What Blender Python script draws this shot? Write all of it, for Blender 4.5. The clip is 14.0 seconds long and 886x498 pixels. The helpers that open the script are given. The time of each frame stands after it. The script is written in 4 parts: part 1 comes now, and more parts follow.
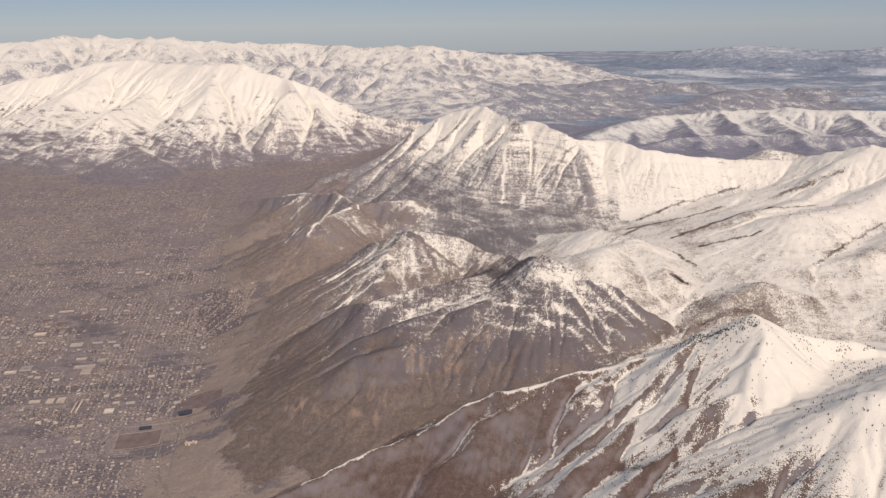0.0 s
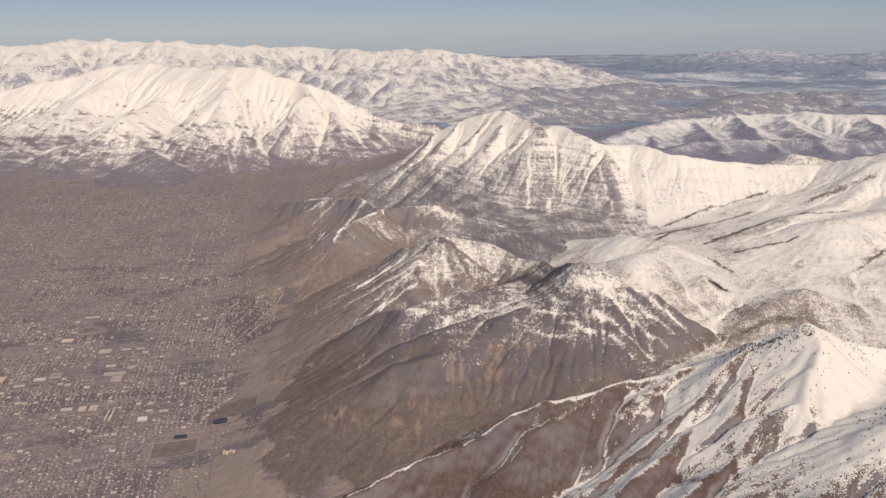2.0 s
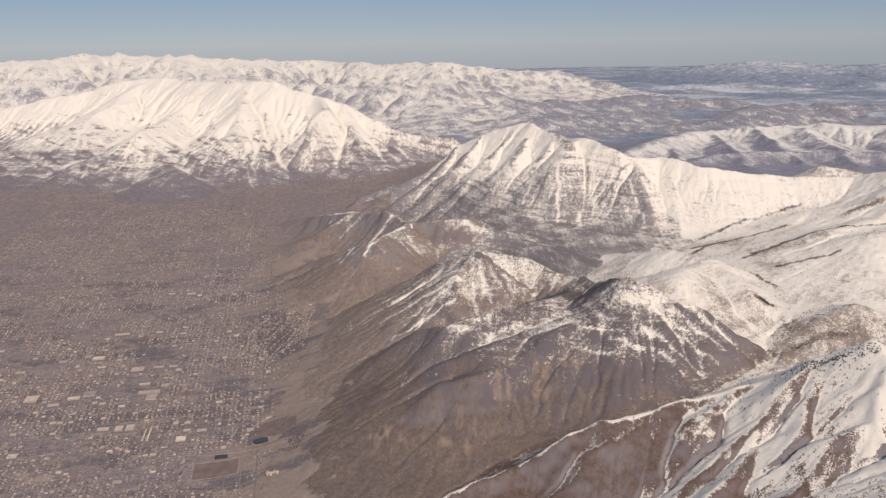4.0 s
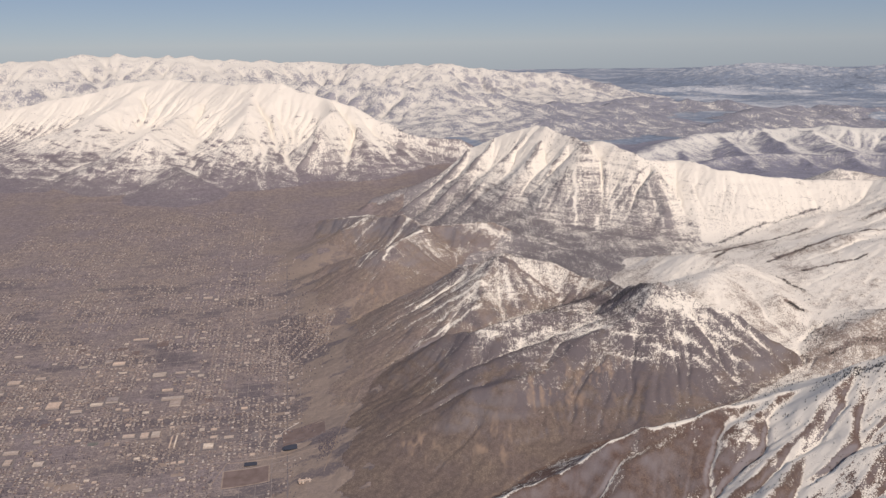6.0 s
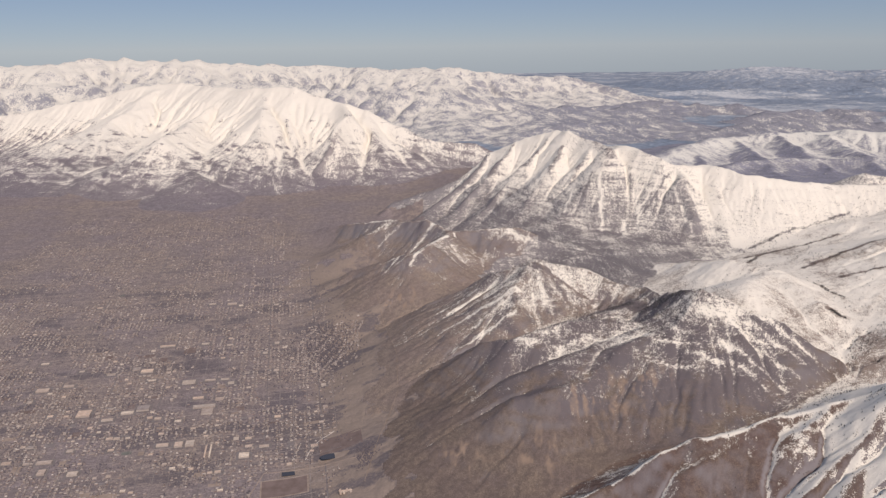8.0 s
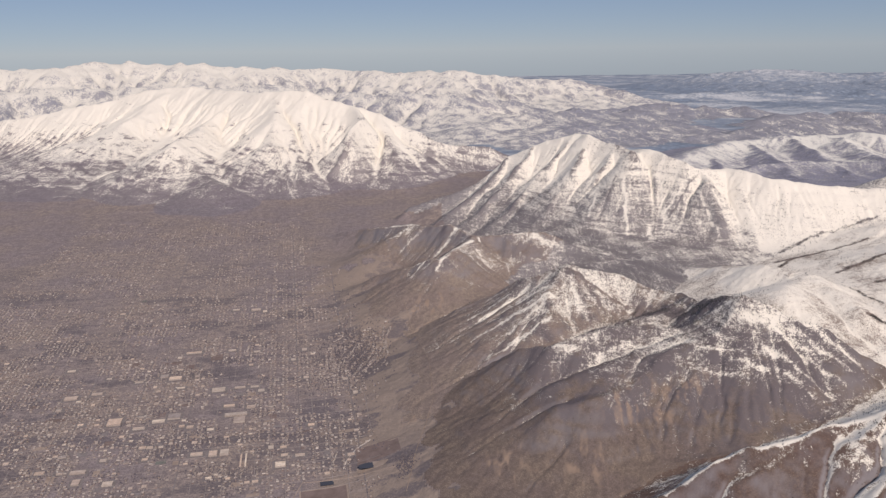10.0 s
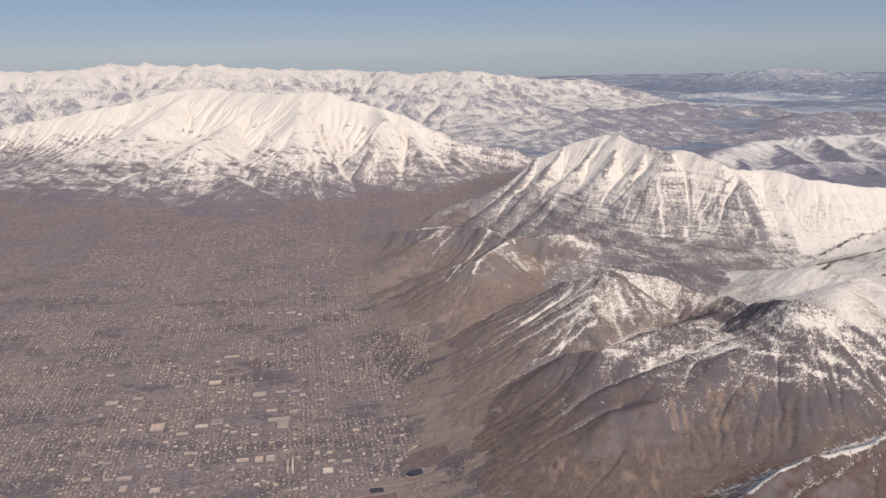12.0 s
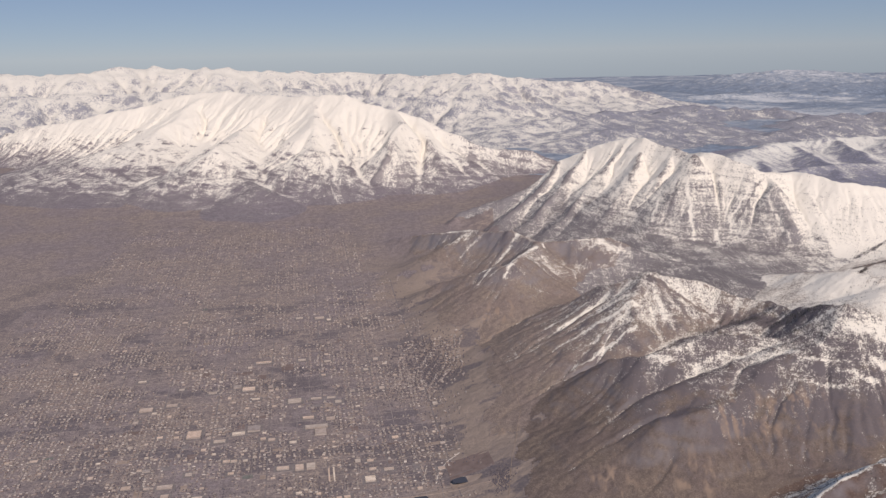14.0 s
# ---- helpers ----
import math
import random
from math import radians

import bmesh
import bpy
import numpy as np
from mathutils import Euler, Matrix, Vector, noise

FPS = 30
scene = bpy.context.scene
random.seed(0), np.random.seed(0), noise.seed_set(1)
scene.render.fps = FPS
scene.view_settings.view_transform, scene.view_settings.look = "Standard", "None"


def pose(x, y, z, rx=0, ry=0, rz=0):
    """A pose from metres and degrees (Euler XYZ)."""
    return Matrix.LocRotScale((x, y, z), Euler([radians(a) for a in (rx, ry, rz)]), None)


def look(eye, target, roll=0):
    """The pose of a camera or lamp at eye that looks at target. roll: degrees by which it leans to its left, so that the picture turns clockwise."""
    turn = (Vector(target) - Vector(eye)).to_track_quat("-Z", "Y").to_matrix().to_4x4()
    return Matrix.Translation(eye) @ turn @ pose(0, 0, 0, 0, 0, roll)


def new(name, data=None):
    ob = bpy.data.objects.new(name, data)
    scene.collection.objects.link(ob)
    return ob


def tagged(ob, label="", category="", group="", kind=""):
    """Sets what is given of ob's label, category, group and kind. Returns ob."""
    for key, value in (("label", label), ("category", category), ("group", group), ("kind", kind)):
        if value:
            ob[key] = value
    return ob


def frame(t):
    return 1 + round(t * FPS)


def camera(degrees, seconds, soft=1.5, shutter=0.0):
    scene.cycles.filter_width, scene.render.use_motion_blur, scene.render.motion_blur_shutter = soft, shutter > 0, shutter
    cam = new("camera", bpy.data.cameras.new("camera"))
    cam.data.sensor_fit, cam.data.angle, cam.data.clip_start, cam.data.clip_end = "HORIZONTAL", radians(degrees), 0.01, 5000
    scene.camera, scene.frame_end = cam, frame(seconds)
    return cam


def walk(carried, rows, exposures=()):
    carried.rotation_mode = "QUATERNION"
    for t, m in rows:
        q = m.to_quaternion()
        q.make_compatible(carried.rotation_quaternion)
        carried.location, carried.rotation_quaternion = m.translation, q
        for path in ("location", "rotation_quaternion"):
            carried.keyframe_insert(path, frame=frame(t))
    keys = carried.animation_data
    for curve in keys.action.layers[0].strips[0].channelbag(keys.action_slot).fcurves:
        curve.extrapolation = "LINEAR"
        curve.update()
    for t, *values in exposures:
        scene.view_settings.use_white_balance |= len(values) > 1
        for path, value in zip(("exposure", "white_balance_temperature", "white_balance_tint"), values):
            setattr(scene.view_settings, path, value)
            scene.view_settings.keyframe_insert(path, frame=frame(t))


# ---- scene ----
cam = camera(56.9, 14.0, 1.4)
METRES, EYE, TILT, LEAN, TURN = 120.0, 160.0, -15.3, 0.6, 0.0
ROWS = [
    (0.0, 0.0, 0.0, 0.0, 0.0, 0.0, -0.0),
    (0.5, -0.0315, 0.0054, 0.0035, 0.29, 0.06, 0.08),
    (1.0, -0.0643, 0.0125, 0.007, -0.28, 0.24, 0.0),
    (1.5, -0.0999, 0.0243, 0.0091, -0.09, 0.17, -0.1),
    (2.0, -0.1339, 0.0337, 0.0119, 0.05, 0.22, -0.04),
    (2.5, -0.167, 0.0386, 0.0184, -0.0, 0.48, 0.27),
    (3.0, -0.2053, 0.0541, 0.0186, 0.44, 0.81, 0.25),
    (5.5, -0.3759, 0.0978, 0.0331, -0.22, 1.14, 0.14),
    (6.0, -0.4082, 0.1032, 0.0383, -0.22, 1.15, 0.22),
    (6.5, -0.444, 0.1156, 0.0401, -0.34, 1.28, 0.09),
    (7.0, -0.4818, 0.1287, 0.0425, -0.59, 1.41, 0.0),
    (7.5, -0.5122, 0.1366, 0.0455, -0.26, 1.42, 0.04),
    (8.0, -0.5442, 0.1416, 0.0497, -0.23, 1.4, 0.21),
    (10.5, -0.7209, 0.1879, 0.0651, -0.38, 1.64, 0.31),
    (11.0, -0.7568, 0.1979, 0.068, -0.11, 1.67, 0.41),
    (11.5, -0.7898, 0.2039, 0.0716, 0.17, 1.69, 0.43),
    (12.0, -0.8247, 0.2103, 0.0757, 0.17, 1.61, 0.37),
    (12.5, -0.8592, 0.22, 0.078, 0.25, 1.66, 0.37),
    (13.0, -0.8959, 0.2321, 0.0812, 0.17, 1.68, 0.47),
    (13.5, -0.9289, 0.2372, 0.0849, 0.38, 1.7, 0.54),
    (14.0, -0.9626, 0.2436, 0.0879, 0.32, 1.76, 0.52),
]
walk(cam, [(t, pose(0, 0, EYE, TILT, LEAN, TURN) @ pose(METRES * x, METRES * y, METRES * z, 90 + pitch, roll, yaw)) for t, x, y, z, yaw, pitch, roll in ROWS],
     exposures=[(0.0, -0.13, 7050, 19), (14.0, -0.15, 6700, 19)])

# ---- world and sun (scale of the whole place: 1 to 20) ----
SUN_TO = Vector((0.28, -0.70, 0.66)).normalized()
world = bpy.data.worlds.new("world")
scene.world = world
world.use_nodes = True
wn = world.node_tree
sky = wn.nodes.new("ShaderNodeTexSky")
sky.sky_type, sky.sun_disc = "NISHITA", False
sky.sun_elevation = math.asin(SUN_TO.z)
sky.sun_rotation = math.atan2(SUN_TO.x, SUN_TO.y)
sky.altitude, sky.air_density, sky.dust_density, sky.ozone_density = 3500.0, 1.0, 0.35, 3.5
veil = wn.nodes.new("ShaderNodeMix")
veil.data_type = "RGBA"
veil.inputs[0].default_value, veil.inputs[7].default_value = 0.66, (1.88, 2.62, 3.72, 1)
wn.links.new(sky.outputs[0], veil.inputs[6])
wn.links.new(veil.outputs[2], wn.nodes["Background"].inputs[0])
wn.nodes["Background"].inputs[1].default_value = 0.10
sun = new("sun", bpy.data.lights.new("sun", "SUN"))
sun.data.energy, sun.data.angle, sun.data.color = 3.6, radians(0.5), (1.0, 0.92, 0.80)
sun.matrix_world = look((0, 0, 400), Vector((0, 0, 400)) - SUN_TO)


# ---- noise on arrays ----
def lattice(ix, iy, seed):
    h = (ix.astype(np.int64) * 374761393 + iy.astype(np.int64) * 668265263 + seed * 974634777) & 0xFFFFFFFF
    h = ((h ^ (h >> 13)) * 1274126177) & 0xFFFFFFFF
    return ((h ^ (h >> 16)) & 0xFFFF) * (2 * math.pi / 65536.0)


def perlin(x, y, seed=0):
    """Gradient noise, about -0.7 to 0.7."""
    ix, iy = np.floor(x), np.floor(y)
    fx, fy = (x - ix).astype(np.float32), (y - iy).astype(np.float32)
    u, v = fx * fx * fx * (fx * (fx * 6 - 15) + 10), fy * fy * fy * (fy * (fy * 6 - 15) + 10)

    def corner(dx, dy):
        a = lattice(ix + dx, iy + dy, seed).astype(np.float32)
        return np.cos(a) * (fx - dx) + np.sin(a) * (fy - dy)

    low = corner(0, 0) * (1 - u) + corner(1, 0) * u
    high = corner(0, 1) * (1 - u) + corner(1, 1) * u
    return low * (1 - v) + high * v


def fbm(x, y, octaves, seed=0, gain=0.5):
    total, amp, f = 0.0, 1.0, 1.0
    for k in range(octaves):
        total = total + amp * perlin(x * f, y * f, seed + 17 * k)
        amp, f = amp * gain, f * 2.03
    return total


def ridged(x, y, octaves, seed=0, gain=0.5):
    """Sharp crests at 1, valleys towards 0."""
    total, amp, f, norm = 0.0, 1.0, 1.0, 0.0
    for k in range(octaves):
        total = total + amp * (1 - np.abs(perlin(x * f, y * f, seed + 31 * k)) * 1.9)
        norm, amp, f = norm + amp, amp * gain, f * 2.07
    return total / norm


def step(a, b, x):
    t = np.clip((x - a) / (b - a), 0, 1)
    return t * t * (3 - 2 * t)


# ---- the land: crests with spurs, and the ground between them ----
class Crest:
    """A crest line of (x, y, z) from which slopes fall to the ground round it, cut by gullies that run downhill."""

    def __init__(self, owner, pts, slope=0.6, gully=3.0, pitch=14.0, round_top=1.5, other=None, jag=1.2, straight=1.25):
        self.jag, self.straight = jag, straight
        self.owner, self.pts = owner, np.array(pts, float)
        self.slope, self.other = slope, other or slope
        self.gully, self.pitch, self.round_top = gully, pitch, round_top
        self.reach = 2.6 * max(p[2] for p in pts) / min(self.slope, self.other) ** 0.8

    def height(self, x, y, base, seed):
        best, wsum, ssum, dsum = np.full(x.shape, -1e9), 0.0, 0.0, 0.0
        runs, at = [], 0.0
        wx = x + 0.30 * self.pitch * fbm(x / self.pitch / 2.2, y / self.pitch / 2.2, 2, seed + 3)
        wy = y + 0.30 * self.pitch * fbm(x / self.pitch / 2.2, y / self.pitch / 2.2, 2, seed + 4)
        for a, b in zip(self.pts[:-1], self.pts[1:]):
            ex, ey = b[0] - a[0], b[1] - a[1]
            size = math.hypot(ex, ey)
            t = np.clip(((wx - a[0]) * ex + (wy - a[1]) * ey) / size ** 2, 0, 1)
            dx, dy = wx - a[0] - t * ex, wy - a[1] - t * ey
            d = np.sqrt(dx * dx + dy * dy)
            side = (ex * dy - ey * dx) / (size * (d + 0.5))
            k = self.slope + (self.other - self.slope) * (0.5 - 0.5 * side)
            d = np.sqrt(d * d + self.round_top ** 2) - self.round_top
            top = a[2] + t * (b[2] - a[2])
            run = (at + t * size) / self.pitch
            top = top + self.jag * (perlin(run * 0.9, run * 0 + 0.5, seed + 8) + 0.5 * perlin(run * 2.3, run * 0 + 0.5, seed + 9))
            depth = np.maximum(top - base, 1.0) * self.straight + 3.0
            h = top - depth * (1 - np.exp(-d * k / depth)) - 0.04 * d
            runs.append((h, at + t * size, d))
            at += size
            best = np.maximum(best, h)
        for h, s, d in runs:
            w = np.exp(np.clip((h - best) / 1.0, -30, 0))
            wsum, ssum, dsum = wsum + w, ssum + w * s, dsum + w * d
        s, d = ssum / wsum, dsum / wsum
        g = 1 - ridged(s / self.pitch, d / (self.pitch * 4.5), 3, seed)
        cut = self.gully * step(0, 2.2 * self.pitch, d) * np.clip((best - base - 9) / 16, 0, 1)
        return best - cut * g * 1.6, g, d, 0.6 * perlin(s / 1.5, d / 16, seed + 21) + 0.55 * perlin(s / 5.5, d / 45, seed + 22), s


KINDS = ("VALLEY", "MASSIF", "PEAK", "FOOT", "FORE", "KNOLL", "DOME", "SPUR", "BASIN", "HUMP", "EAST", "NEAREAST", "FAR", "MIDFAR", "UPLAND", "PLATEAU")
VALLEY, MASSIF, PEAK, FOOT, FORE, KNOLL, DOME, SPUR, BASIN, HUMP, EAST, NEAREAST, FAR, MIDFAR, UPLAND, PLATEAU = range(len(KINDS))

CRESTS = []


def rise(owner, pts, slope=0.6, gully=3.0, pitch=14.0, round_top=1.5, **more):
    CRESTS.append(Crest(owner, pts, slope, gully, pitch, round_top, **more))


# the long limestone massif at the head of the valley
rise(MASSIF, [(-700, 1120, 70.0), (-540, 1090, 96.0), (-425, 1085, 121.1), (-358, 1050, 120.0), (-305, 1000, 115.0), (-262, 972, 120.2), (-228, 958, 118.4), (-180, 930, 106.0), (-145, 910, 95.0), (-80, 887, 69.2), (-32, 887, 61.5), (6, 868, 48)], 0.66, 2.5, 34, jag=3, straight=1.6)
rise(MASSIF, [(-320, 1000, 104.2), (-338, 920, 84.6), (-345, 846, 75.9), (-350, 800, 50.0)], 0.53, 3, 22, straight=2)
rise(MASSIF, [(-180, 930, 104.0), (-160, 882, 95.2), (-174, 843, 81.2), (-180, 815, 55.1)], 1.20, 3, 22, straight=2)
rise(MASSIF, [(-262, 970, 116.2), (-255, 900, 91.5), (-254, 856, 73.8), (-250, 815, 53.0)], 0.48, 3, 22, straight=2)
rise(MASSIF, [(-420, 1070, 113.3), (-450, 960, 78.0), (-470, 880, 50.0)], 0.30, 3, 26)
rise(MASSIF, [(-145, 910, 95.0), (-130, 858, 68.0), (-120, 820, 49.9)], 0.63, 3, 20, straight=2)
rise(MASSIF, [(-340, 850, 66.0), (-305, 800, 49.8), (-290, 770, 46.3)], 0.33, 2, 16, straight=2)
# the striped peak in the middle, and its crest running to the snowfields
rise(PEAK, [(-105, 690, 36.0), (-75, 686, 46.0), (-50, 684, 55.4), (-21, 693, 77.2), (4, 681, 89.0), (26, 667, 96.7), (30, 660, 95.9), (33, 650, 98.0), (43, 634, 93.0), (51, 621, 92.0), (56, 610, 90.0), (62, 594, 93.0), (72, 580, 91.0), (84, 567, 87.0), (92, 566, 82.0), (100, 570, 81.0)], 0.98, 2.0, 13, jag=0.8, straight=2.5)
rise(PEAK, [(100, 570, 80.6), (114, 575, 81.0), (124, 563, 80.6), (135, 552, 77.3), (147, 547, 76.5), (168, 543, 73.0), (191, 540, 72.0), (226, 530, 73.0), (238, 515, 78.0), (256, 490, 88.0), (275, 470, 84.0), (330, 440, 80.0)], 0.71, 1.5, 13, jag=0.8, straight=2)
rise(PEAK, [(60, 597, 88.0), (50, 580, 93.8), (42, 567, 76.6), (38, 550, 61.3), (37, 534, 44.8)], 1.18, 1.6, 8, jag=0.5, straight=2.5)
rise(PEAK, [(94, 566, 79.0), (92, 545, 77.3), (93, 520, 57.6)], 1.13, 1.6, 8, jag=0.5, straight=2.5)
rise(PEAK, [(48, 621, 89.0), (32, 596, 77.0), (22, 560, 57.2)], 0.86, 1.6, 8, jag=0.5, straight=2.5)
rise(PEAK, [(34, 650, 93.0), (14, 608, 74.9), (-2, 588, 57.1)], 0.85, 1.6, 8, jag=0.5, straight=2.5)
rise(PEAK, [(24, 666, 93.9), (0, 640, 73.4), (-14, 630, 61.2), (-34, 606, 46.0)], 0.85, 1.6, 8, jag=0.5, straight=2.5)
rise(PEAK, [(-4, 684, 85.0), (-28, 652, 64.0), (-52, 626, 44.0)], 0.85, 1.6, 8, jag=0.5, straight=2.5)
rise(PEAK, [(-24, 691, 75.0), (-50, 662, 53.9), (-72, 640, 42.0)], 0.85, 1.6, 8, jag=0.5, straight=2.5)
rise(PEAK, [(120, 566, 78.0), (114, 535, 61.9), (110, 505, 48.8)], 0.71, 1.5, 10, 2.5, jag=0.5, straight=2)
# foothills in front, from far to near
rise(KNOLL, [(-160, 640, 26.0), (-128, 610, 35.7), (-101, 580, 44.0), (-76, 557, 48.7), (-59, 529, 46.9), (-46, 531, 47.1), (-16, 524, 50.0), (4, 511, 42.6), (25, 490, 40.0), (45, 468, 39.0)], 1.00, 2, 9, 1.0, straight=2)
rise(KNOLL, [(-59, 528, 45.8), (-80, 494, 43.2), (-99, 504, 34.6), (-120, 516, 26.0)], 0.60, 2, 9, straight=2)
rise(KNOLL, [(-101, 580, 43.0), (-120, 574, 33.3), (-140, 572, 22.1)], 0.51, 2, 9, straight=2)
rise(FORE, [(-75, 446, 24.0), (-55, 438, 36.1), (-38, 429, 47.5), (-17, 418, 56.3), (4, 418, 52.4), (18, 407, 47.7), (32, 395, 47.0)], 0.61, 1.6, 10, 1.0, straight=2.5)
rise(FORE, [(-17, 417, 56.5), (-29, 404, 49.0), (-30, 391, 42.2), (-45, 383, 30.0), (-62, 381, 21.2)], 0.60, 1.4, 8, 1.0, straight=2)
rise(FORE, [(-38, 429, 46.1), (-52, 415, 33.7), (-66, 405, 23.7)], 0.70, 1.4, 8, 1.0, straight=2)
rise(FOOT, [(32, 395, 46.7), (34, 375, 51.0), (38, 357, 57.2), (44, 343, 62.4), (56, 338, 57.2), (72, 332, 51.6), (92, 326, 38.0), (104, 322, 32.0)], 1.00, 1.4, 9, 1.0, straight=3)
rise(FOOT, [(42, 345, 59.6), (20, 352, 45.2), (-2, 357, 45.5), (-22, 353, 43.8), (-34, 352, 38.7), (-48, 360, 33.6), (-64, 374, 17.0)], 0.78, 1.2, 9, straight=2)
rise(FOOT, [(42, 342, 61.3), (28, 336, 49.0), (8, 334, 41.2), (-8, 322, 32.0), (-24, 313, 31.5), (-36, 313, 27.9), (-52, 308, 17.4), (-75, 305, 6.0)], 0.86, 1.2, 9, straight=2.5, other=0.45)
rise(FOOT, [(50, 340, 59.0), (54, 326, 47.1), (50, 312, 34.0)], 0.90, 1.0, 7, straight=2.5)
rise(FOOT, [(24, 344, 46), (2, 342, 40), (-16, 334, 36), (-32, 330, 31), (-50, 328, 20)], 0.50, 1.0, 9, 3.0, straight=2)
rise(FOOT, [(30, 382, 48), (14, 378, 42), (-4, 374, 39), (-20, 370, 34), (-36, 368, 27)], 0.45, 1.0, 9, 3.0, straight=2)
rise(DOME, [(62, 456, 44.0), (75, 430, 51.3), (81, 418, 55.0), (96, 398, 54.5), (102, 366, 50.3), (112, 352, 42.1)], 0.64, 1, 12, 5.0, straight=2)
rise(DOME, [(94, 400, 53.5), (75, 378, 54.7), (66, 366, 44.2)], 0.41, 1, 9, 4.0, straight=2)
# the near mountain with its snow-edged spur
rise(SPUR, [(-75, 238, 4.0), (-40, 248, 14.0), (-12, 259, 21.9), (8, 264, 30.0), (20, 266, 34.2), (38, 267, 38.2), (56, 275, 39.0), (75, 277, 43.0), (90, 268, 54.0), (104, 260, 63.0), (118, 262, 59.0), (134, 268, 53.0), (152, 262, 50.0), (190, 250, 56.0)], 0.77, 1.2, 12, 0.6, straight=2)
rise(SPUR, [(90, 268, 54.1), (78, 260, 50.7), (67, 253, 42.5), (56, 247, 35.3), (42, 239, 26.7), (30, 231, 21.9)], 0.72, 1.0, 9, 0.8, jag=0.6, straight=2)
rise(SPUR, [(68, 277, 41.0), (52, 261, 39.1), (35, 251, 26.7), (20, 240, 16.0)], 0.68, 1.0, 9, 0.8, jag=0.6, straight=2)
rise(SPUR, [(40, 268, 37.1), (15, 256, 28.3), (0, 244, 16.0)], 0.66, 1.0, 9, 0.8, jag=0.6, straight=2)
rise(SPUR, [(104, 260, 64.3), (105, 252, 62.6), (100, 242, 57.1), (91, 232, 49.7), (79, 231, 45.4), (68, 222, 36.2), (52, 212, 30.2), (30, 200, 16.0)], 0.73, 1.0, 9, 0.8, jag=0.6, straight=2)
rise(SPUR, [(90, 262, 53.0), (75, 242, 43.7), (63, 243, 35.5), (50, 232, 31.1), (38, 224, 26.9)], 0.73, 1.0, 9, 0.8, jag=0.6, straight=2)
rise(SPUR, [(165, 215, 72.0), (130, 207, 64.8), (119, 205, 61.5), (107, 205, 55.4), (91, 200, 45.0), (72, 190, 40.0), (50, 175, 28.0)], 0.61, 2, 12, 5.0)
rise(HUMP, [(106, 322, 36.9), (124, 335, 46.2), (138, 340, 49.8), (154, 335, 46.0), (168, 330, 38.0)], 0.53, 1.5, 9, 3.0)
rise(HUMP, [(138, 340, 49.0), (133, 325, 41.9), (128, 312, 35.0)], 0.50, 1, 7, 3.0)
# long snow ribs that fall from the eastern crest
rise(BASIN, [(256, 490, 87.0), (213, 480, 65.9), (182, 495, 57.3), (150, 470, 46.0)], 0.36, 4.0, 15, 3.0)
rise(BASIN, [(275, 465, 82.0), (225, 430, 65.9), (185, 410, 64.8), (150, 400, 46.1)], 0.30, 2.5, 15, 3.0)
rise(BASIN, [(310, 430, 80.0), (240, 390, 66.0), (195, 365, 56.0), (160, 362, 46.0)], 0.38, 4.0, 15, 3.0)
rise(BASIN, [(330, 380, 80.0), (255, 340, 66.0), (205, 320, 52.0)], 0.38, 4.0, 15, 3.0)
rise(BASIN, [(250, 488, 80.0), (205, 455, 63.0), (168, 434, 59.7), (146, 425, 48.0)], 0.36, 2.0, 12, 3.0)
# rolling hills behind the peak
rise(EAST, [(110, 770, 40), (140, 800, 52), (206, 900, 58), (270, 950, 58), (364, 938, 65), (440, 900, 64), (560, 860, 66), (700, 830, 66)],
     0.36, 9, 52, 6.0)
rise(EAST, [(170, 760, 46), (230, 800, 50), (300, 820, 52), (380, 790, 52), (470, 780, 50)], 0.32, 7, 40, 4.0)
rise(EAST, [(206, 900, 57), (192, 820, 49), (180, 735, 42)], 0.42, 4, 20, 2.0)
rise(EAST, [(270, 950, 57), (258, 860, 53), (246, 775, 47), (240, 715, 42)], 0.42, 4, 20, 2.0)
rise(EAST, [(318, 944, 60), (306, 850, 52), (296, 760, 46)], 0.42, 4, 20, 2.0)
rise(EAST, [(364, 938, 64), (352, 840, 56), (338, 745, 46)], 0.42, 4, 20, 2.0)
rise(EAST, [(440, 900, 63), (425, 820, 54), (412, 735, 44)], 0.42, 4, 20, 2.0)
rise(EAST, [(560, 860, 64), (530, 780, 52), (510, 730, 44)], 0.42, 4, 20, 2.0)
rise(NEAREAST, [(225, 640, 46), (241, 601, 70), (262, 590, 66), (300, 580, 60)], 0.50, 4, 14)
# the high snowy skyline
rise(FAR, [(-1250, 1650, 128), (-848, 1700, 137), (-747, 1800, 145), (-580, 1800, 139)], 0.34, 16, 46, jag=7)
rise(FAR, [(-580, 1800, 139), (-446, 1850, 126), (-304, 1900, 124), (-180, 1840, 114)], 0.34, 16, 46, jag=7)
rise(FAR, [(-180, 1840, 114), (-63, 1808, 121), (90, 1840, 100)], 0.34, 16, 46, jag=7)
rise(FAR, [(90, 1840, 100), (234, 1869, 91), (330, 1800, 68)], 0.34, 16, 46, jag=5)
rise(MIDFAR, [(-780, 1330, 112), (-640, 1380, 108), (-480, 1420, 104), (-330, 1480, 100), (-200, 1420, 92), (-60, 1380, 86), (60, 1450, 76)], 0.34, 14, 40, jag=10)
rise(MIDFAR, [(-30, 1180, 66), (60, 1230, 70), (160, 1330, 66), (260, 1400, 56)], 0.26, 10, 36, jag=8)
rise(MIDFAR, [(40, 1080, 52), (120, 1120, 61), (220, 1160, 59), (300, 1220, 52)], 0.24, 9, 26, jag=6)
